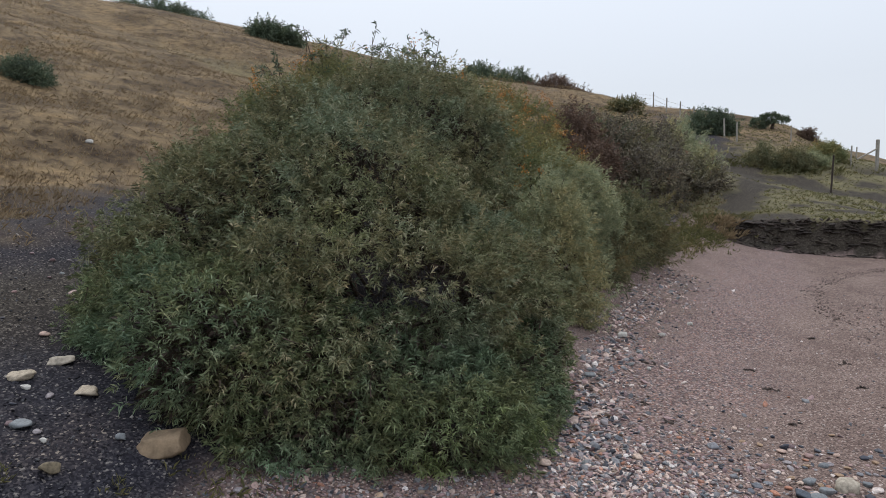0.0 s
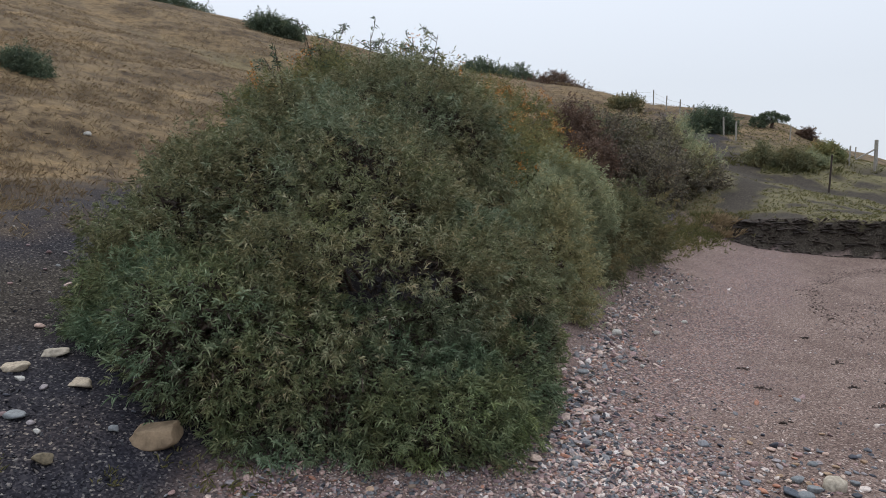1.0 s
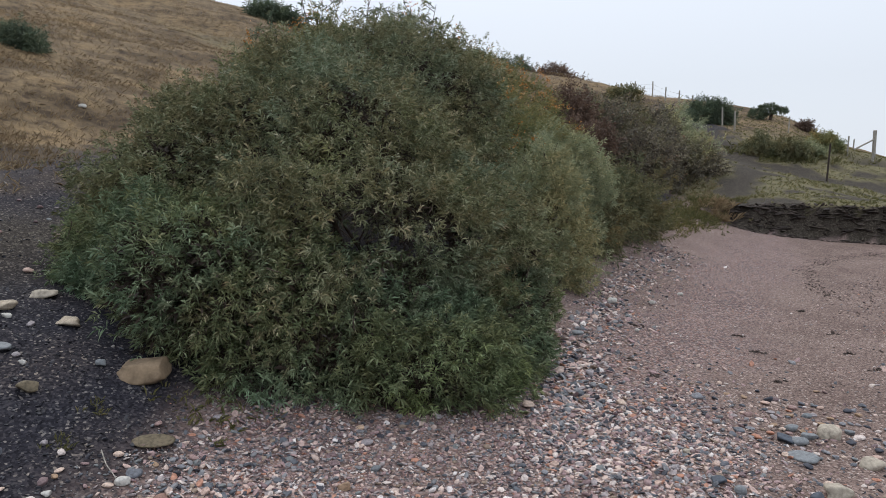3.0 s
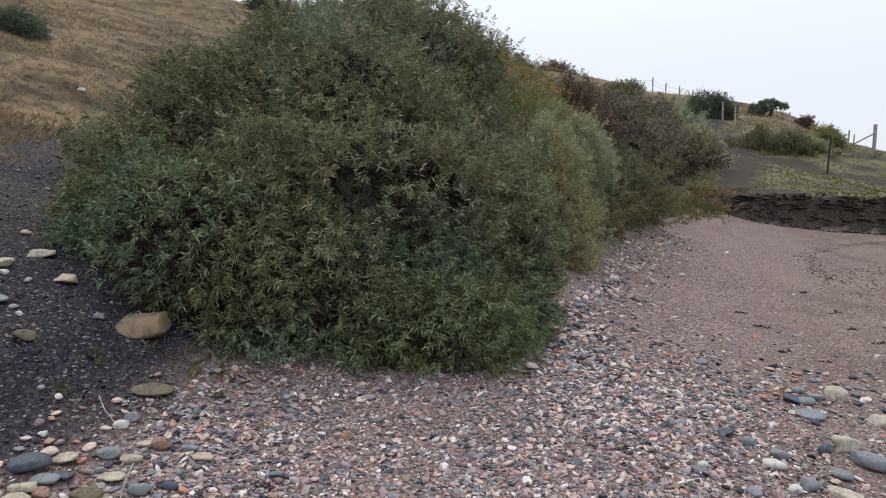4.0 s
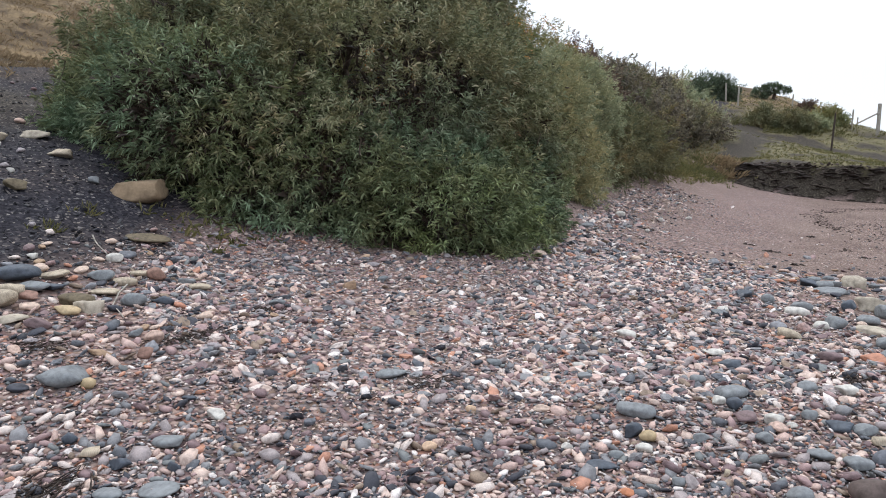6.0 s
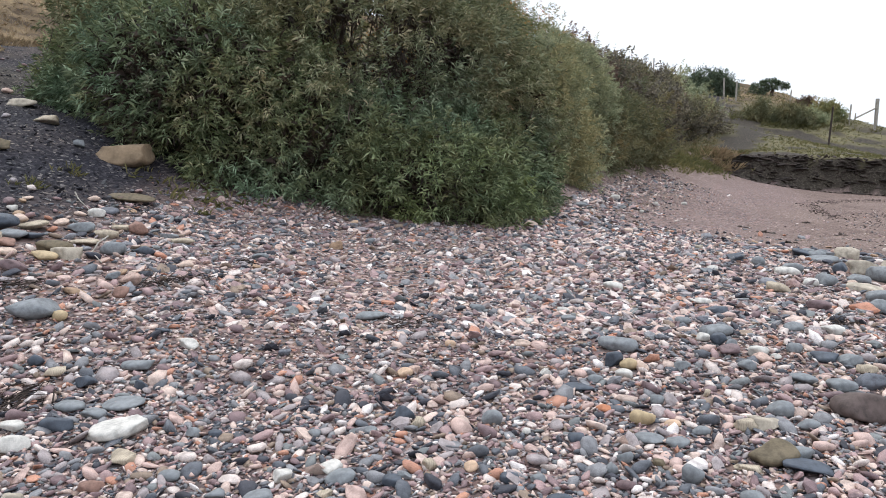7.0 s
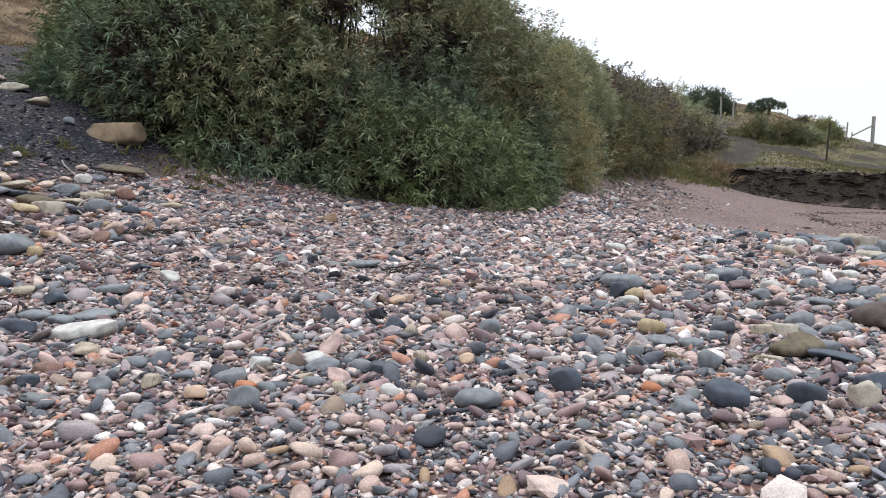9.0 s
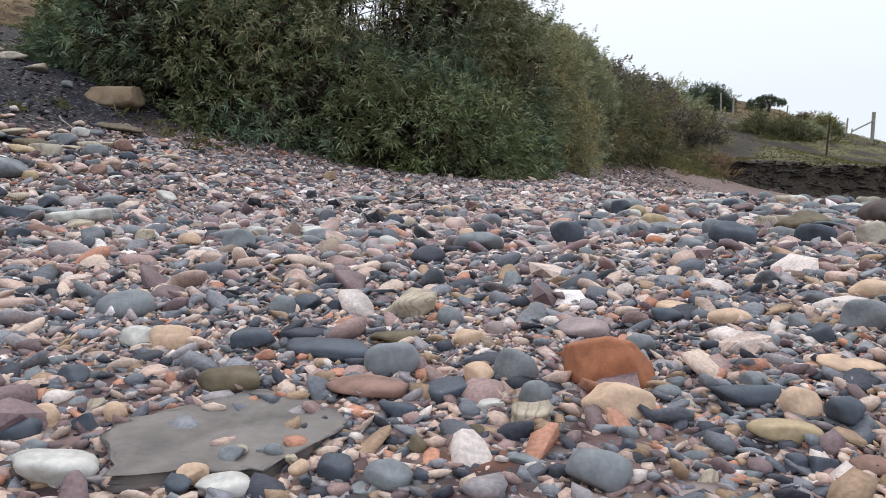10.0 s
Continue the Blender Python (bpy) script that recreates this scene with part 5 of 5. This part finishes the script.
def lay(rows, sub, seed, sink):
    """One joined mesh of stones at rows of x, y, size."""
    g = np.random.default_rng(seed)
    v, f = ico(sub)
    lib = np.stack([rock_shape(v, 500 + k, (2 + k % 4) if sub > 1 else 1 + k % 3, 0.24, 0.025 if sub > 1 else 0.0, 2.0 + 0.15 * (k % 5)) for k in range(20)])
    n = len(rows)
    k = g.integers(0, len(lib), n)
    a = rows[:, 2]
    dims = np.stack([a, a * g.uniform(0.5, 0.95, n), a * g.uniform(0.2, 0.6, n)], 1)
    p = lib[k] * dims[:, None]
    yaw, tx, ty = g.random(n) * 6.28, g.normal(size=n) * 0.34, g.normal(size=n) * 0.34
    z = p[..., 2] + p[..., 0] * tx[:, None] + p[..., 1] * ty[:, None]
    x = p[..., 0] * np.cos(yaw)[:, None] - p[..., 1] * np.sin(yaw)[:, None]
    y = p[..., 0] * np.sin(yaw)[:, None] + p[..., 1] * np.cos(yaw)[:, None]
    base = height(rows[:, 0], rows[:, 1]) + dims[:, 2] * sink
    out = np.stack([x + rows[:, :1], y + rows[:, 1:2], z + base[:, None]], -1).reshape(-1, 3)
    flat = (np.arange(n)[:, None] * len(v) + f.ravel()[None]).ravel()
    return out, flat, np.full(n * len(f), 3)


def shingle_stuff(name, label, rows, sub, seed, sink=0.55, smooth=True, mat=PEBBLE_MIX):
    v, flat, sizes = lay(rows, sub, seed, sink)
    ob = new(name, mesh_of(name, v, flat, sizes, mat, smooth))
    return tagged(ob, label, "shingle", kind="stuff")


cobble, pebble, chip = TIERS[0], np.concatenate([TIERS[1], TIERS[2]]), np.concatenate([TIERS[3], TIERS[4]])
fan = pebble[np.argsort(np.hypot(pebble[:, 0] - 0.1, pebble[:, 1] - 0.2))]
own = np.concatenate([cobble, fan[: max(0, 300 - len(cobble))]]) if len(cobble) < 300 else cobble[np.argsort(cobble[:, 1])][:300]
rest = fan[max(0, 300 - len(cobble)):]
near_rest, mid_rest = rest[:, 1] < 0.6, (rest[:, 1] >= 0.6) & (rest[:, 1] < 1.1)
shingle_stuff("shingle", "mixed grey, pink and cream beach pebbles", rest[near_rest], 2, 21, mat=PEBBLE_NEAR)
shingle_stuff("shingle", "mixed grey, pink and tan beach pebbles", rest[mid_rest], 2, 29)
shingle_stuff("shingle", "mixed beach pebbles further up the beach", rest[rest[:, 1] >= 1.1], 1, 26)
near_chip = chip[:, 1] < 0.36
shingle_stuff("fine_shingle", "small mixed pebbles between the cobbles", chip[near_chip], 2, 22, mat=PEBBLE_NEAR)
far_chip = chip[:, 1] > 1.2
shingle_stuff("fine_shingle", "small mixed pebbles up the beach", chip[~near_chip & ~far_chip], 1, 23)
shingle_stuff("fine_shingle", "small mixed stone chips up the beach", chip[far_chip], -1, 31)
shingle_stuff("beach_chips", "pale and pink stone chips strewn up the beach", TIERS[5], -1, 27, smooth=False)


def grains(n, y_lo, y_hi, seed):
    """Loose gravel that fills every gap, coarser with distance from the water's edge."""
    g = np.random.default_rng(seed)
    y = y_lo * (y_hi / y_lo) ** g.random(n)
    x = 0.1 + (g.random(n) * 2 - 1) * (0.71 * y + 0.03)
    r = 0.0052 * y ** 0.8 * np.exp(0.4 * g.normal(size=n))
    ok = (x - 0.1) ** 2 + (y - 0.045) ** 2 > 0.07 ** 2
    return np.column_stack([x, y, np.clip(r, 0.0008, 0.008)])[ok]


shingle_stuff("gravel", "tiny multicoloured gravel grains", grains(26000, 0.3, 1.6, 24), -1, 24, sink=0.8)
shingle_stuff("gravel", "fine multicoloured gravel between the near stones", grains(15000, 0.13, 0.3, 28) * np.array([1, 1, 1.2]), 1, 28, sink=0.8, mat=PEBBLE_NEAR)
shingle_stuff("gravel", "fine multicoloured gravel among the pebbles", grains(14000, 0.3, 0.46, 30), -1, 30, sink=0.8, mat=PEBBLE_NEAR)
if len(cobble) > 300:
    shingle_stuff("cobbles", "scattered larger beach cobbles", cobble[np.argsort(cobble[:, 1])][300:], 3, 25)


def flake_material():
    m, nt, bs = material("dark_shale_flakes", 0.6, 0.4)
    r = nt.nodes.new("ShaderNodeNewGeometry").outputs["Random Per Island"]
    n = tex(nt, "Noise", 90.0, Detail=3.0)
    col = ramp(nt, r, [(0.0, (0.018, 0.018, 0.024)), (0.4, (0.034, 0.033, 0.042)), (0.75, (0.06, 0.057, 0.063)), (0.92, (0.12, 0.105, 0.1)), (0.98, (0.24, 0.22, 0.2))], "CONSTANT")
    nt.links.new(mix(nt, col, ramp(nt, n.outputs[0], [(0.3, (0.7, 0.7, 0.7)), (0.7, (1.2, 1.2, 1.2))]), 0.8, "MULTIPLY"), bs.inputs["Base Color"])
    return m


def strewn(name, label, n, pick, lo, hi, sub, seed, mat):
    """Loose pieces strewn over a stretch of the plan."""
    g = np.random.default_rng(seed)
    x, y = pick(g, n)
    rows = np.column_stack([x, y, lo * (hi / lo) ** (g.random(len(x)) ** 1.6)])
    v, flat, sizes = lay(rows, sub, seed, 0.35)
    return tagged(new(name, mesh_of(name, v, flat, sizes, mat, False)), label, "shingle", kind="stuff")


def slag_pick(g, n):
    y = 2.1 + 5.2 * g.random(n) ** 1.3
    x = -0.9 - (0.74 * y - 0.2) * g.random(n)
    ok = (zones(x, y)[:, 1] > 0.5) & (zones(x, y)[:, 0] < 0.5)
    return x[ok], y[ok]


def foot_pick(g, n):
    t = g.random(n) ** 1.2
    return np.interp(t, [0, 0.3, 0.55, 0.75, 1], [0.62, 0.89, 1.5, 2.1, 3.15]) + 0.16 * np.abs(g.normal(size=n)) * (1 + 1.2 * t), np.interp(t, [0, 0.3, 0.55, 0.75, 1], [3.55, 4.66, 6.5, 7.7, 9.6]) + 0.15 * g.normal(size=n)


def corner_pick(g, n):
    r, a = np.sqrt(-2 * np.log(1 - 0.93 * g.random(n))), g.random(n) * 6.283
    x, y = 0.95 + 0.33 * r * np.cos(a), 3.05 + 0.36 * r * np.sin(a)
    ok = x > 0.5 + 0.12 * (y - 3)
    return x[ok], y[ok]


strewn("shingle_bank", "dense grey, pink and white pebbles before the bush", 2600, corner_pick, 0.008, 0.022, 1, 63, PEBBLE_MIX)


def mid_pick(g, n):
    y = 1.5 * (4.2 / 1.5) ** g.random(n)
    x = -0.62 * y + 0.35 + (1.12 * y) * g.random(n)
    s, u = shore(x, y)
    ok = (s < 2.4) & (g.random(n) < 0.35 + 0.65 * ss(0.35, 0.6, vnoise(x, y, 1.6))) & (g.random(n) < 1 - 0.8 * ss(2.2, 4.4, y + 0.9 * x))
    return x[ok], y[ok]


strewn("mid_beach_chips", "pale pink and grey stone chips covering the beach", 15000, mid_pick, 0.007, 0.021, 1, 64, PEBBLE_MIX)
def wide_pick(g, n):
    x, y = -3.5 + 8 * g.random(n), -3 + 7 * g.random(n)
    ok = (shore(x, y)[0] < 2.1) & (np.hypot(x - 0.1, y - 0.05) > 0.2) & (g.random(n) < 1.15 - vnoise(x, y, 1.3))
    return x[ok], y[ok]


strewn("scattered_shingle", "mixed pebbles scattered over the beach", 9000, wide_pick, 0.006, 0.022, 1, 66, PEBBLE_MIX)
strewn("fine_chips", "fine pink and grey stone chips between the pebbles", 26000, mid_pick, 0.0035, 0.008, -1, 65, PEBBLE_MIX)
strewn("shale_flakes", "dark blue-black shale flakes and pale chips", 7000, slag_pick, 0.004, 0.014, 0, 61, flake_material())
strewn("bush_foot_chips", "pale and pink stones gathered at the bush foot", 2400, foot_pick, 0.01, 0.034, 1, 62, PEBBLE_MIX)
LIB = []
for k in range(16):
    sh = rock_shape(V2, 900 + k, 2 + k % 4, 0.24, 0.03, 2.0 + 0.15 * (k % 5))
    LIB.append(mesh_of("pebble", sh, F2.ravel(), np.full(len(F2), 3), PEBBLE_ONE))
for k, (px, py, pr) in enumerate(own):
    ob = new("pebble", LIB[k % 16])
    flat_ = 0.3 + 0.3 * rng.random()
    ob.matrix_world = pose(px, py, float(height(px, py)) + pr * flat_ * 0.62, rng.normal() * 9, rng.normal() * 9, rng.random() * 360) @ Matrix.Diagonal((pr, pr * (0.6 + 0.35 * rng.random()), pr * flat_, 1))
    ob.parent = ground


# ---- bank of dark shale ----
SHALE = plain_stone("dark_shale", (0.042, 0.032, 0.027), 0.4, 0.85, 5.0)
SHALE_PALE = plain_stone("weathered_shale", (0.07, 0.054, 0.045), 0.5, 0.85, 6.0)
g_bank = np.random.default_rng(5)
bank = thing("shale_bank", at_ground(7.5, 13.4), "low eroded bank of dark layered shale", "bank")
LEDGE_FACES = ico(2)[1]
LEDGES = [rock_shape(ico(2)[0], 3000 + k, 7, 0.25, 0.1, 3.0) for k in range(10)]
LEDGE_MESH = [mesh_of("ledge", sh, LEDGE_FACES.ravel(), np.full(80, 3), SHALE_PALE if k % 5 == 4 else SHALE, False) for k, sh in enumerate(LEDGES)]
for k in range(300):
    bx = 5.75 + 7.0 * g_bank.random()
    f = g_bank.random()
    by = float(bank_line(np.array(bx))) - 0.02 + 0.27 * f
    ob = part_mesh("ledge", LEDGE_MESH[k % 10], bank)
    L = 0.05 + 0.2 * g_bank.random() ** 2
    ob.matrix_basis = pose(bx, by, float(height(bx, by)), 7 * g_bank.normal(), 5 * g_bank.normal(), 16 * g_bank.normal()) @ Matrix.Diagonal((L, 0.04 + 0.05 * g_bank.random(), 0.008 + 0.016 * g_bank.random(), 1))
crumb_x = 5.7 + 7.0 * g_bank.random(2600)
crumb_y = bank_line(crumb_x) - 0.12 + 0.4 * g_bank.random(2600)
v_, f_, n_ = lay(np.column_stack([crumb_x, crumb_y, 0.012 + 0.035 * g_bank.random(2600) ** 2]), 1, 71, 0.4)
part_mesh("crumbled_shale", mesh_of("crumbled_shale", v_, f_, n_, SHALE_PALE, False), bank, "loose grey-brown shale crumbs")["kind"] = "stuff"


# ---- grass, seaweed ----
def dry_stick(x, y, bits, label):
    at = at_ground(x, y)
    ob = thing("dry_stick", at, label, "stick")
    pts = np.array([at_ground(x + dx, y + dy, 0.006 + dz) for dx, dy, dz in bits])
    r = np.linspace(0.003, 0.0016, len(pts))
    part_mesh("stem", sticks_mesh("stem", pts[:-1], pts[1:], r[:-1], r[1:], WOOD, 0.02), ob)


dry_stick(-0.98, 2.0, ((0, 0.12, 0.01), (0.02, 0.02, 0.012), (0.05, -0.08, 0.006), (0.12, -0.16, 0.004)), "bleached crooked stick lying on the shingle")
dry_stick(-1.2, 2.35, ((-0.06, 0.1, 0.01), (0, 0.02, 0.015), (0.08, -0.05, 0.006)), "bleached thin stick lying among stones")

def grass_patch(name, label, mat, n, pick, blades, tall, wide, lean=0.5):
    g = np.random.default_rng(len(name) + n)
    x, y = pick(g, n)
    p = np.stack([x, y, height(x, y) - 0.01], 1)
    p = np.repeat(p, blades, 0) + g.normal(size=(n * blades, 3)) * np.array([tall * 0.25, tall * 0.25, 0])
    d = g.normal(size=p.shape) * lean + np.array([0.15, 0, 1.0])
    L = tall * (0.5 + 0.8 * g.random(len(p)))
    ob = new(name, small_leaf_mesh(name, p, d, L, np.full(len(p), wide), mat))
    return tagged(ob, label, "grass", kind="stuff")


def hill_pick(g, n):
    y = 4.6 + 37 * g.random(6 * n) ** 1.4
    x = -0.72 * y + (1.07 * y + 1) * g.random(6 * n)
    ok = g.random(6 * n) < zones(x, y)[:, 0] * (0.3 + 0.7 * ss(0.44, 0.56, vnoise(x, y, 0.8)))
    return x[ok][:n], y[ok][:n]


def plateau_pick(g, n):
    y = 13.4 + 18 * g.random(8 * n) ** 1.2
    x = 3.5 + (0.75 * y - 1) * g.random(8 * n)
    zz = zones(x, y)
    ok = g.random(8 * n) < zz[:, 0]
    return x[ok][:n], y[ok][:n]


def bush_foot_pick(g, n):
    y = 10.6 + 4.0 * g.random(n)
    return 2.9 + (y - 10.6) * 0.72 + 0.32 * g.normal(size=n) + 0.2, y


def exact(pick):
    def f(g, n):
        x, y = pick(g, n)
        k = np.arange(n) % len(x)
        return x[k], y[k]
    return f


grass_patch("dry_grass", "tawny dry grass covering the hillside", GRASS_DRY, 56000, exact(hill_pick), 2, 0.1, 0.006, 0.5)
grass_patch("turf", "short rough green and yellow turf", GRASS_GREEN, 9000, exact(plateau_pick), 5, 0.08, 0.012, 0.7)
grass_patch("tall_grass", "tawny grass standing among grey scrub", GRASS_GREEN, 190, lambda g, n: (10.6 + 0.9 * g.normal(size=n), 20.9 + 0.45 * g.normal(size=n)), 10, 0.2, 0.012, 0.4)
grass_patch("bank_grass", "green and yellow grass at the bush foot", GRASS_GREEN, 900, bush_foot_pick, 8, 0.11, 0.012, 0.6)
grass_patch("grass_tuft", "tawny grass tuft on the bank edge", GRASS_DRY, 40, lambda g, n: (5.65 + 0.12 * g.normal(size=n), 13.6 + 0.1 * g.normal(size=n)), 14, 0.2, 0.012, 0.5)
grass_patch("weeds", "small green weeds at the bush foot", GRASS_GREEN, 26, lambda g, n: (-1.0 + 0.16 * g.normal(size=n), 2.95 + 0.1 * g.normal(size=n)), 9, 0.06, 0.009, 0.9)


for wx, wy in ((-1.42, 2.72), (-1.85, 2.6), (-1.42, 2.45), (-2.6, 3.3), (-3.4, 4.6)):
    grass_patch("weed_tuft", "small green weed tuft in dark grit", GRASS_GREEN, 6, lambda g, n, wx=wx, wy=wy: (wx + 0.03 * g.normal(size=n), wy + 0.025 * g.normal(size=n)), 11, 0.045, 0.0045, 0.9)


def weed_line(name, label, pts, n, spread, size, seed):
    g = np.random.default_rng(seed)
    pts = np.array(pts, float)
    t = g.random(n) * (len(pts) - 1)
    i = np.minimum(t.astype(int), len(pts) - 2)
    xy = pts[i] + (pts[i + 1] - pts[i]) * (t - i)[:, None] + g.normal(size=(n, 2)) * spread
    rows = np.column_stack([xy, size * (0.5 + g.random(n) ** 2)])
    v, flat, sizes = lay(rows, 1, seed, 0.2)
    ob = new(name, mesh_of(name, v, flat, sizes, WEED, False))
    return tagged(ob, label, "seaweed", kind="stuff")


def frond_heap(name, label, pts, n, spread, size, seed):
    """Thin flattened fronds and stalks strewn along a line."""
    g = np.random.default_rng(seed)
    pts = np.array(pts, float)
    t = g.random(n) * (len(pts) - 1)
    i = np.minimum(t.astype(int), len(pts) - 2)
    run = pts[i + 1] - pts[i]
    xy = pts[i] + run * (t - i)[:, None] + g.normal(size=(n, 2)) * spread
    way = unit(unit(run) + g.normal(size=(n, 2)) * 0.7) * (size * (0.4 + 1.2 * g.random((n, 1))))
    a = np.column_stack([xy - way, height(*(xy - way).T) + 0.006])
    b = np.column_stack([xy + way, height(*(xy + way).T) + 0.005 + 0.012 * g.random(n)])
    r = size * (0.05 + 0.08 * g.random(n))
    return tagged(new(name, sticks_mesh(name, a, b, r, r * 0.4, WEED, 0.12)), label, "seaweed", kind="stuff")


weed_line("strand_line", "dark dried seaweed scraps along the tide line", [(7.97, 12.0), (6.95, 11.45), (6.0, 10.6), (5.37, 9.7), (4.94, 8.76), (4.77, 8.0)], 620, 0.09, 0.012, 51)
weed_line("strand_line", "dark red-brown seaweed scraps on the gravel", [(6.4, 9.5), (5.4, 8.4), (4.65, 7.1)], 260, 0.2, 0.011, 56)
weed_line("strand_line", "dark dried seaweed scraps on the gravel", [(7.4, 9.5), (6.2, 8.2), (5.2, 6.6), (3.9, 5.6)], 200, 0.3, 0.013, 52)
for k, (wx, wy) in enumerate(((3.85, 6.35), (3.47, 5.47), (3.37, 4.96), (2.39, 4.47), (2.59, 5.25), (3.98, 7.21), (1.06, 4.79), (1.74, 5.63), (1.4, 4.64), (1.48, 4.31), (2.72, 5.86))):
    weed_line("seaweed_scrap", "small dark dried seaweed scrap on the gravel", [(wx - 0.05, wy - 0.02), (wx + 0.05, wy + 0.02)], 14, 0.02, 0.016, 80 + k)
for k, (ax, ay, bx, by, n) in enumerate(((-0.72, 1.69, -0.56, 1.87, 60), (-1.0, 1.6, -0.9, 1.62, 40), (-0.64, 1.0, -0.57, 1.06, 60), (-0.56, 2.12, -0.48, 2.12, 24), (-0.05, 1.58, 0.06, 1.62, 26), (1.04, 1.62, 1.1, 1.68, 24), (1.86, 3.42, 1.98, 3.44, 20))):
    weed_line("seaweed_tangle", "dark dried seaweed lumps among pebbles", [(ax, ay), (bx, by)], n, 0.025, 0.007, 105 + k)
    frond_heap("seaweed_tangle", "dark dried seaweed tangle caught among pebbles", [(ax, ay), (bx, by)], n, 0.022, 0.016, 95 + k)
